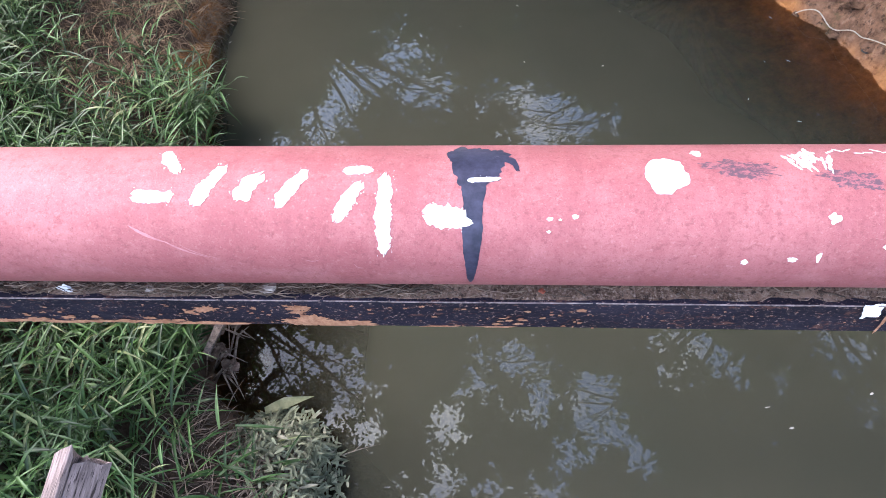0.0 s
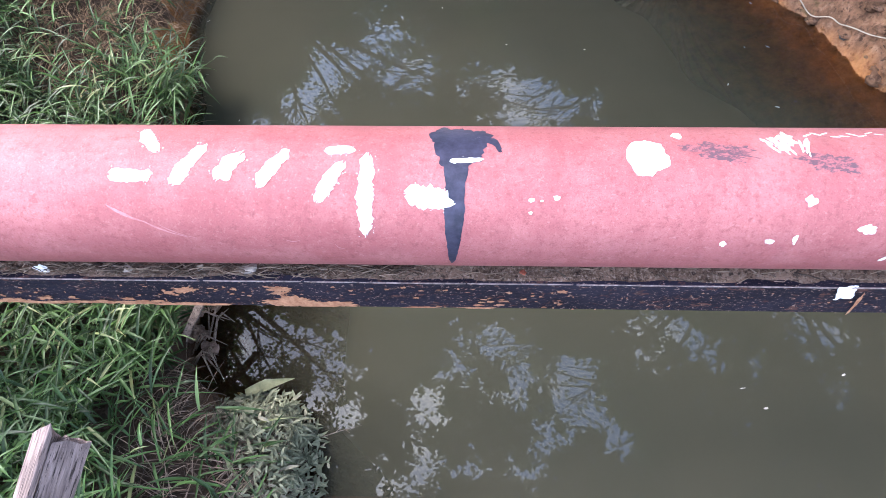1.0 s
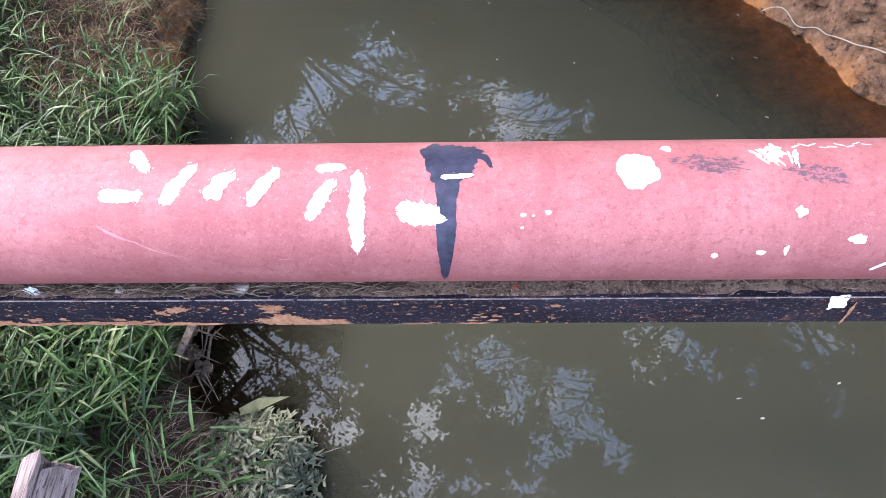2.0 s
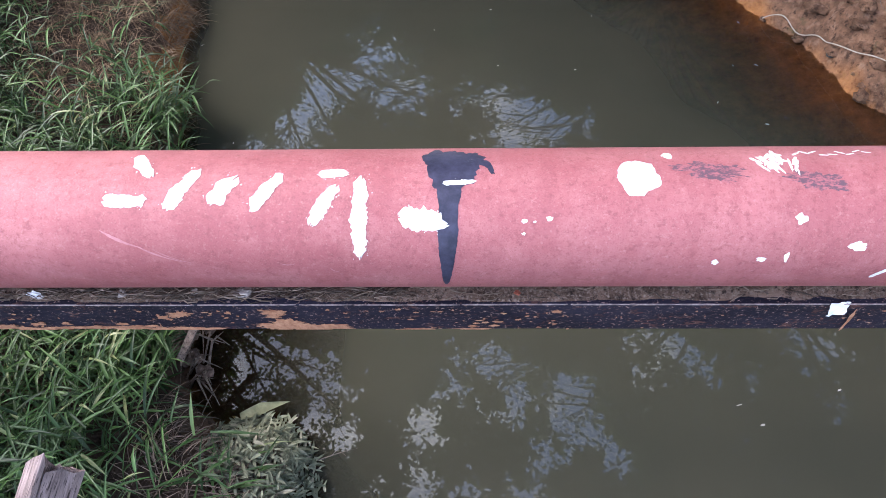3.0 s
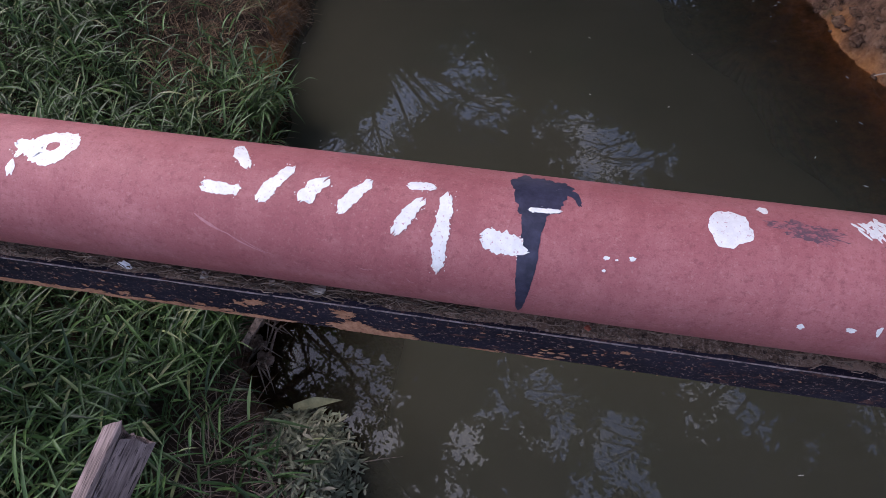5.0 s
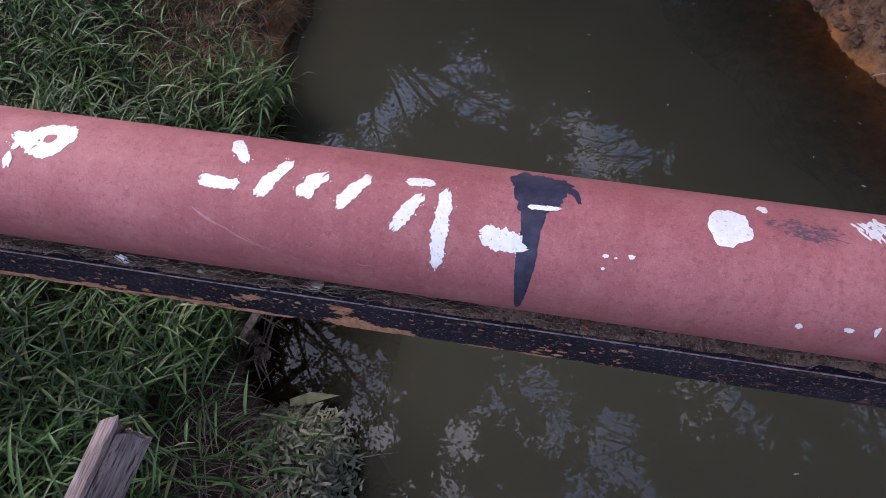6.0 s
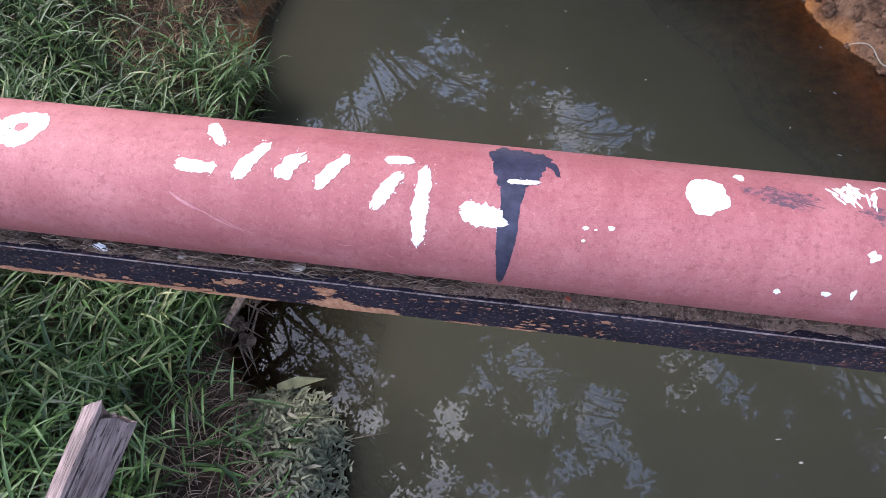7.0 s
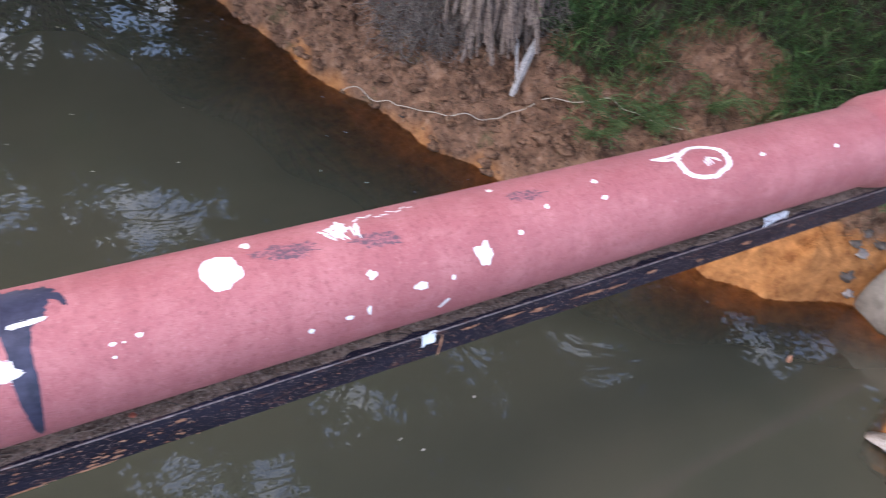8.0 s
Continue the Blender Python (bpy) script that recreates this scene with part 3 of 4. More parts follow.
# thin pale tubes paint a highlight along the beam's upper edge
edge = Geo()
for i in range(40):
    x = -3.0 + 0.2 * i + rnd(-0.02, 0.02)
    edge.tube([(x + k * 0.205 / 4, BEAM_Y + 0.001 + 0.0015 * wob(x, 0, 2.0), BEAM_TOP + 0.0005 + 0.0015 * wob(x, 1, 2.0)) for k in range(5)], [0.0022, 0.0034, 0.0036, 0.0032, 0.0022], 5)
part("lit_edge", edge, EDGE_LIGHT, beam, "pale line painting the lit upper edge of the beam")
low = BEAM_TOP - BEAM_H
chips = [(-0.66, low + 0.03, 0.10, 0.035), (-0.55, low + 0.02, 0.13, 0.025), (-0.70, low + 0.125, 0.045, 0.018), (-0.71, low + 0.095, 0.03, 0.012), (-1.07, low + 0.11, 0.045, 0.018),
         (-1.14, low + 0.09, 0.02, 0.012), (-0.88, low + 0.12, 0.012, 0.01), (0.372, low + 0.125, 0.018, 0.012), (0.06, low + 0.006, 0.06, 0.008), (-0.17, low + 0.006, 0.06, 0.007)]
chips += [(-2.2 + 0.13 * i, low + 0.008 + rnd(0, 0.012), rnd(0.05, 0.12), rnd(0.006, 0.016)) for i in range(10)]
chips += [(rnd(-2.2, 0.4), low + rnd(0.01, 0.15), rnd(0.003, 0.013), rnd(0.0018, 0.006)) for i in range(110)]
chips += [(rnd(0.4, 4.2), low + rnd(0.01, 0.15), rnd(0.002, 0.007), rnd(0.0015, 0.005)) for i in range(60)]
chips += [(-1.75 + 0.11 * i, low + 0.045 + rnd(-0.012, 0.02), rnd(0.012, 0.03), rnd(0.006, 0.012)) for i in range(6)]
chips += [(0.10 + rnd(-0.1, 0.1), low + rnd(0.03, 0.08), rnd(0.01, 0.022), rnd(0.004, 0.008)) for i in range(6)]
chips += [(2.0 + 0.37 * i, low + rnd(0.03, 0.13), rnd(0.02, 0.05), rnd(0.008, 0.02)) for i in range(6)]
chips += [(1.475, low + 0.085, 0.007, 0.075)]
chips += [(1.62 + 0.11 * i, low + 0.135 - 0.006 * i + rnd(-0.01, 0.01), rnd(0.025, 0.07), rnd(0.003, 0.009)) for i in range(0, 9, 2)]
for i, (x, z, rx, rz) in enumerate(chips):
    part("paint_chip", face_chip(x, z, rx, rz, 4.3 * i, 0.0006 + 0.00004 * i), PRIMER, beam, "" if i else "orange primer showing where paint flaked", smooth=False)


def build_beam_litter():
    # silt bed heaped along the flange under the pipe
    xs = np.arange(-3.0, 5.0, 0.03)
    prof = [0.005, 0.024, 0.06, 0.10, 0.15, 0.21]
    vs, fs = [], []
    for x in xs:
        for k, a in enumerate(prof):
            h = 0.003 + 0.03 * max(0, a - 0.012) / 0.2 + 0.006 * wob(x, a, 9.0, 2.0) + 0.008 * wob(x, a, 2.0, 5.0)
            vs.append((x, BEAM_Y + a + 0.008 * wob(x, k, 6.0, 8.0), BEAM_TOP + (0.0005 if k == 0 else max(0.001, h))))
    n = len(prof)
    fs = [(j * n + i, (j + 1) * n + i, (j + 1) * n + i + 1, j * n + i + 1) for j in range(len(xs) - 1) for i in range(n - 1)]
    thing("silt_bed", "grey brown silt and dust lying along the beam", "silt", Geo().add(vs, fs), SILT, kind="stuff")
    g = Geo()
    for i in range(950):
        x = rnd(-2.4, -0.2) if i < 760 else rnd(-0.2, 4.0)
        y, z = BEAM_Y + rnd(0.02, 0.11), BEAM_TOP + rnd(0.006, 0.022)
        a, l, b = rnd(-0.9, 0.9), rnd(0.03, 0.11), rnd(-0.02, 0.02)
        dx, dy = math.cos(a) * l / 2, math.sin(a) * l / 4
        g.tube([(x - dx, y - dy, z), (x, y + b, z + rnd(0.002, 0.012)), (x + dx, min(y + dy, BEAM_Y + 0.12), z)], rnd(0.001, 0.0026), 4)
    thing("twig_litter", "dry brown twigs and needles caught beside the pipe", "twigs", g, TWIG, kind="stuff")


build_beam_litter()

for i, (x, y, r, fl) in enumerate([(-0.81, -0.165, 0.036, 0.5), (-1.28, -0.165, 0.024, 0.5), (-1.0, -0.155, 0.018, 0.7)]):
    s = thing("stone", "small pale stone resting on the silt of the beam", "stone", smooth=False, geo=lump(r * 0.85, 3.0 * i, fl, 7, 5, 0.7), material=STONE, at=(x, y, BEAM_TOP + 0.007 + r * fl * 0.6), group="stones on the beam")
    s.scale = (1.25, 0.75, 1)
chip = thing("brick_chip", "small brick red chip lying on the beam", "brick chip", lump(0.015, 8.0, 0.6, 6, 4, 0.9), BRICKRED, False, at=(0.22, -0.165, BEAM_TOP + 0.012))


def scrap(name, label, x, y, z, w, h, seed, tilt):
    """A crumpled sheet with a torn outline."""
    n = 9
    vs, fs = [], []
    for lay in (0, 0.0012):
        for j in range(n):
            for i in range(n):
                u, v = i / (n - 1) - 0.5, j / (n - 1) - 0.5
                k = 1 + 0.35 * wob(u * 2, v * 2, 1.5, seed)
                vs.append((u * w * k + 0.25 * v * w, v * h * k, 0.012 * wob(u, v, 4.0, seed + 2) + lay))
    for j in range(n - 1):
        for i in range(n - 1):
            a = j * n + i
            fs.append((a, a + 1, a + n + 1, a + n))
            b = a + n * n
            fs.append((b, b + n, b + n + 1, b + 1))
    ob = thing(name, label, "scrap", Geo().add(vs, fs), PAPER, at=(x, y, z))
    ob.rotation_euler = [radians(v) for v in tilt]
    return ob


scrap("plastic_scrap", "torn white plastic scrap hanging over the beam edge", 1.405, BEAM_Y - 0.010, BEAM_TOP - 0.010, 0.075, 0.045, 3.0, (55, 0, 8))
scrap("plastic_scrap", "crumpled white plastic scrap lying on the beam", 3.70, BEAM_Y + 0.03, BEAM_TOP + 0.018, 0.20, 0.045, 9.0, (15, 0, 3))
scrap("paper_scrap", "small curled white paper scrap on the beam", -1.60, BEAM_Y + 0.035, BEAM_TOP + 0.018, 0.055, 0.025, 14.0, (15, 20, -15))


# ---------------- leaning post ----------------
def build_post():
    top, low = Vector((-0.905, -1.075, 2.60)), Vector((-1.92, -3.66, 0.62))
    ax = (top - low).normalized()
    up = Vector((0.465, -0.31, 0.83))
    up = (up - ax * up.dot(ax)).normalized()
    dep = (Matrix.Rotation(radians(24), 3, ax) @ up).normalized() * -1
    side = dep.cross(ax).normalized() * -1
    vs, fs = [], []
    n, L = 30, (top - low).length
    ring = [(-0.058, 0.042), (-0.059, 0.0), (-0.057, -0.042), (-0.030, -0.045), (0.0, -0.047), (0.037, -0.045), (0.0395, -0.036), (0.042, -0.045),
            (0.053, -0.043), (0.057, -0.036), (0.057, 0.0), (0.055, 0.042), (0.0, 0.044)]
    crown = [-0.020, -0.010, 0.006, 0.000, 0.010, 0.004, -0.030, 0.020, 0.048, 0.040, 0.020, -0.008, -0.020]
    m = len(ring)
    for j in range(n + 1):
        k = j / n
        for i, (a, b) in enumerate(ring):
            e = 0.0035 * noise.noise(Vector((i * 3, k * 14, 2)))
            vs.append((a * 0.9 + e, b * 0.9 + e, L * k + (crown[i] if j == n else 0)))
    fs = [(j * m + i, j * m + (i + 1) % m, (j + 1) * m + (i + 1) % m, (j + 1) * m + i) for j in range(n) for i in range(m)]
    o = len(vs)
    for k, (sx, dz) in enumerate(((0.82, -0.003), (0.4, 0.0))):
        vs += [(a * 0.9 * sx, b * 0.9 * sx, L + crown[i] * sx + dz + 0.022 * noise.noise(Vector((a * 90, b * 90, k)))) for i, (a, b) in enumerate(ring)]
    vs.append((0.0, 0.0, L - 0.001))
    first = n * m
    for lo_, hi_ in ((first, o), (o, o + m)):
        fs += [(lo_ + i, lo_ + (i + 1) % m, hi_ + (i + 1) % m, hi_ + i) for i in range(m)]
    fs += [(o + m + i, o + m + (i + 1) % m, len(vs) - 1) for i in range(m)]
    ob = thing("wooden_post", "weathered grey wooden post with a splintered top, leaning outward", "post", Geo().add(vs, fs), POST, smooth=False)
    ob.matrix_world = Matrix.Translation(low) @ Matrix((side, dep, ax)).transposed().to_4x4()


build_post()


# ---------------- grass and plants ----------------
def blade(g, base, heading, length, width, rise, droop, seg=4, fold=0.25):
    """A folded, bending leaf blade."""
    h = Vector((math.cos(heading), math.sin(heading), 0))
    s = Vector((-h.y, h.x, 0))
    p, a = Vector(base), rise
    vs, fs = [], []
    for i in range(seg + 1):
        k = i / seg
        w = width * (0.55 + 0.9 * k) if k < 0.4 else width * (1.0 - (k - 0.4) / 0.6) * 0.95 + 0.0006
        up = Vector((0, 0, 1)) * (w * fold)
        vs += [tuple(p - s * w / 2 + up), tuple(p), tuple(p + s * w / 2 + up)]
        p = p + (h * math.cos(a) + Vector((0, 0, math.sin(a)))) * (length / seg)
        a -= droop / seg
    for i in range(seg):
        o = i * 3
        fs += [(o, o + 1, o + 4, o + 3), (o + 1, o + 2, o + 5, o + 4)]
    g.add(vs, fs)


def reed(g, x, y, z, tall, leaves, lo, hi, wid, lean=None):
    """A grass stem with alternate leaves."""
    hd = lean if lean is not None else rnd(0, 6.28)
    tilt = rnd(0.1, 0.75)
    path = []
    for i in range(5):
        k = i / 4
        path.append((x + math.cos(hd) * tall * tilt * k * (0.5 + 0.7 * k), y + math.sin(hd) * tall * tilt * k * (0.5 + 0.7 * k), z + tall * k * (1 - 0.35 * tilt * k)))
    g.tube(path, [0.0032, 0.003, 0.0026, 0.002, 0.001], 4, False)
    for i in range(leaves):
        k = (i + rnd(0.3, 1.0)) / leaves
        j = min(3, int(k * 4))
        f = k * 4 - j
        b = [path[j][c] + (path[j + 1][c] - path[j][c]) * f for c in range(3)]
        blade(g, b, hd + (1.3 if i % 2 else -1.3) + rnd(-0.9, 0.9), rnd(lo, hi), rnd(*wid), rnd(0.05, 1.0), rnd(0.2, 1.5))


def dryness(x, y):
    """1 where the left bank carries dead grass rather than green."""
    d = shore_l(y) - x
    v = 0.0
    if y > 2.35:
        v = 1.0 - min(1.0, max(0.0, (d - 0.92 - 0.35 * wob(x, y, 1.1, 2.0) - 0.25 * (y - 3)) / 0.25))
    if 1.6 < y < 3.3 and d < 0.55 + 0.2 * wob(x, y, 2.0, 6.0):
        v *= 0.45
    if y < 0.35 and d < 0.7 and x > -1.85:
        v = max(v, 0.84)
    return v


def build_grass():
    g, dry, stalks = Geo(), Geo(), Geo()
    random.seed(5)
    for i in range(9000):
        x, y = rnd(-6.2, -1.0), rnd(-1.6, 6.2)
        d = shore_l(y) - x
        if d < -0.02 or (0.0 < y < 1.05 and d < 0.10):
            continue
        near = y < 1.6
        v = dryness(x, y)
        z = ground_z(x, y) - 0.02
        if random.random() > min(v, 0.90):
            if not near and random.random() < 0.25:
                continue
            t = rnd(0.24, 0.56) * (0.75 if d < 0.25 else 1)
            reed(g, x, y, z, t, random.randint(4, 6), 0.12, 0.34, (0.010, 0.025))
        elif random.random() < 0.9:
            for _ in range(11 if y > 1.6 else 7):
                blade(dry if y > 1.6 else stalks, (x + rnd(-0.05, 0.05), y + rnd(-0.05, 0.05), z), rnd(-1.2, 1.2) if d < 0.4 else rnd(0, 6.28), rnd(0.10, 0.30), rnd(0.004, 0.009), rnd(0.1, 1.3), rnd(0.8, 2.8), 4)
    for i in range(2600):
        x, y = rnd(-6.2, -1.0), rnd(-6.0, -1.5)
        if shore_l(y) - x > 0.05:
            reed(g, x, y, ground_z(x, y) - 0.02, rnd(0.24, 0.5), 4, 0.14, 0.34, (0.012, 0.025))
    for i in range(46):
        x, y = -2.52 + rnd(-0.12, 0.1), 2.72 + rnd(-0.22, 0.3)
        reed(g, x, y, ground_z(x, y) - 0.02, rnd(0.28, 0.5), 5, 0.16, 0.34, (0.014, 0.026), rnd(-0.7, 0.5))
    for i in range(60):
        x, y = -1.98 + rnd(-0.2, 0.1), rnd(0.15, 1.2)
        reed(g, x, y, ground_z(x, y) - 0.02, rnd(0.25, 0.45), 5, 0.16, 0.34, (0.014, 0.024), rnd(-0.9, 0.9))
    thing("grass", "long broad-bladed green grass covering the canal bank", "grass", g, GRASS, kind="stuff")
    thing("dead_stalks", "dark brown dead stalks among the bank grass", "stalks", stalks, TWIG, kind="stuff")
    thing("dry_grass", "matted dead straw grass hanging at the bank edge", "dry grass", dry, DRY, kind="stuff")


build_grass()


def build_bank_right_grass():
    g, dry = Geo(), Geo()
    random.seed(8)
    for i in range(9500):
        x, y = rnd(4.4, 11.5), rnd(-1.5, 8.0)
        d = x - shore_r(y)
        bare = 1.35 + 0.6 * wob(x, y, 0.9, 3.0)
        if d < bare:
            continue
        if math.hypot(x - 6.1, y - 2.25) < 0.5 + 0.2 * wob(x, y, 2.0) or (abs(y) < 0.45 and x < 7.5):
            continue
        reed(g, x, y, ground_z(x, y) - 0.02, rnd(0.2, 0.45), random.randint(3, 5), 0.14, 0.32, (0.011, 0.022))
    for i in range(2600):
        x, y = rnd(4.0, 9.0), rnd(-1.0, 6.5)
        d = x - shore_r(y)
        if 0.75 + 0.3 * wob(x, y, 1.5, 5.0) < d < 2.6 and not abs(y) < 0.3:
            blade(dry, (x, y, ground_z(x, y)), rnd(0, 6.28), rnd(0.08, 0.26), rnd(0.003, 0.007), rnd(0.0, 0.9), rnd(0.5, 2.0), 3)
    for i in range(420):
        x, y = rnd(6.35, 7.5), rnd(0.05, 0.75)
        blade(dry, (x, y, ground_z(x, y)), rnd(0, 6.28), rnd(0.12, 0.34), rnd(0.004, 0.009), rnd(0.1, 1.1), rnd(0.6, 2.2), 4)
    thing("bank_grass", "dense green grass on top of the clay bank", "grass", g, GRASS, kind="stuff")
    thing("straw_litter", "dry straw and stalks scattered over the clay bank", "straw", dry, DRY, kind="stuff")


build_bank_right_grass()


def build_creeper():
    """A low mat of small leaves at the water's edge."""
    random.seed(11)
    root = thing("creeper_plant", "low mat of small grey-green leaves spreading over the water edge", "plant", at=(-1.2, -0.35, 0.0))
    g, st = Geo(), Geo()
    for i in range(2900):
        a, r = rnd(0, 6.28), math.sqrt(random.random())
        x, y = -0.05 + 0.49 * r * math.cos(a), 0.02 + 0.56 * r * math.sin(a)
        x += 0.10 * wob(x, y, 4.0)
        z = 0.02 + 0.30 * (1 - r * r) * (0.6 + 0.6 * random.random()) + 0.06 * wob(x, y, 5.0)
        hd, l = rnd(0, 6.28), rnd(0.042, 0.082)
        blade(g, (x, y, max(0.012, z)), hd, l, l * rnd(0.26, 0.36), rnd(-0.3, 0.35), rnd(0.2, 1.0), 3, 0.2)
        if i % 6 == 0:
            st.tube([(x * 0.5, y * 0.5, 0.0), (x * 0.8, y * 0.8, z * 0.7), (x, y, max(0.012, z))], 0.0022, 4, False)
    tagged(part("leaf_mat", g, BUSH, root), kind="stuff")
    tagged(part("stem_mat", st, DEAD, root, "thin brown stems"), kind="stuff")


build_creeper()


def build_litter_roots():
    # broken roots and a stick under the near end of the beam
    random.seed(14)
    tangle = thing("root_tangle", "tangled dead brown roots sticking out of the bank", "roots")
    for i in range(24):
        x, y = rnd(-2.0, -1.66), rnd(0.32, 0.98)
        z = max(0.03, ground_z(x, y))
        hd = rnd(-1.8, 1.2)
        l = rnd(0.12, 0.34)
        g = Geo().tube([(x, y, z), (x + math.cos(hd) * l * 0.5, y + math.sin(hd) * l * 0.5, z + rnd(0.05, 0.2)), (x + math.cos(hd) * l, y + math.sin(hd) * l, z + rnd(-0.04, 0.12))], [rnd(0.006, 0.016), 0.008, 0.002], 5)
        part("root", g, ROOT, tangle)
    a, b = Vector((-1.70, 0.42, 0.40)), Vector((-1.55, 0.82, 0.56))
    d = (b - a).normalized()
    side = d.cross(Vector((0, -0.4, 1))).normalized()
    up = side.cross(d)
    vs, n = [], 12
    for j in range(n + 1):
        k = j / n
        for q, e in ((-1, -1), (1, -1), (1, 1), (-1, 1)):
            ww = 0.029 * (1 + 0.25 * noise.noise(Vector((k * 5, q, 2)))) * (0.75 + 0.25 * k)
            vs.append(tuple(a.lerp(b, k) + side * q * ww + up * e * 0.010 + d * (0.05 * noise.noise(Vector((q * 3, e, j))) if j in (0, n) else 0)))
    fs = [(j * 4 + q, j * 4 + (q + 1) % 4, (j + 1) * 4 + (q + 1) % 4, (j + 1) * 4 + q) for j in range(n) for q in range(4)] + [(3, 2, 1, 0), (n * 4, n * 4 + 1, n * 4 + 2, n * 4 + 3)]
    thing("broken_plank", "grey-brown broken plank leaning on the bank roots", "plank", Geo().add(vs, fs), PLANK, smooth=False)
    for i, (x, y, r) in enumerate(((-1.86, 0.72, 0.085), (-1.78, 0.60, 0.06), (-1.70, 0.86, 0.05), (-1.90, 0.90, 0.07), (-1.66, 0.50, 0.045))):
        c = lump(r, 9.0 + 4 * i, 0.28, 14, 9, 1.7)
        thing("bark_piece", "torn curled piece of brown bark on the bank", "bark", c, BARKBIT, False, at=(x, y, max(0.03, ground_z(x, y)) + r * 0.2 + 0.05), group="bark pieces under the beam")
    lf = Geo()
    blade(lf, (-1.37, 0.20, 0.06), 0.35, 0.32, 0.09, 0.16, 0.35, 7, 0.22)
    thing("dead_leaf", "large yellow-green dead leaf floating at the edge", "leaf", lf, DEADLEAF)
    tw = Geo().tube([(-0.86, -0.06, 0.02), (-0.74, -0.02, 0.03), (-0.62, 0.02, 0.02)], [0.004, 0.003, 0.0015], 5)
    for a, e in ((0.35, 0.03), (0.6, -0.025)):
        tw.tube([(-0.86 + 0.24 * a, -0.06 + 0.08 * a, 0.025), (-0.83 + 0.24 * a, -0.06 + 0.08 * a + e, 0.04)], [0.002, 0.001], 4)
    thing("twig", "thin bare twig floating on the water", "twig", tw, DEAD)
    fl = Geo()
    blade(fl, (5.18, -0.31, 0.006), 0.4, 0.12, 0.05, 0.02, 0.05, 3, 0.08)
    thing("floating_leaf", "small orange-brown leaf floating on the water", "leaf", fl, PRIMER)


build_litter_roots()


def build_specks():
    random.seed(51)
    g = Geo()
    for i in range(30):
        y = rnd(-0.2, 7.0)
        x = rnd(shore_l(y) + 0.15, shore_r(y) - 0.2)
        blade(g, (x, y, 0.004), rnd(0, 6.28), rnd(0.012, 0.045), rnd(0.006, 0.018), 0.02, 0.03, 2, 0.05)
    thing("floating_specks", "tiny pale leaf bits floating on the water", "leaf bits", g, PALE, kind="stuff")


build_specks()


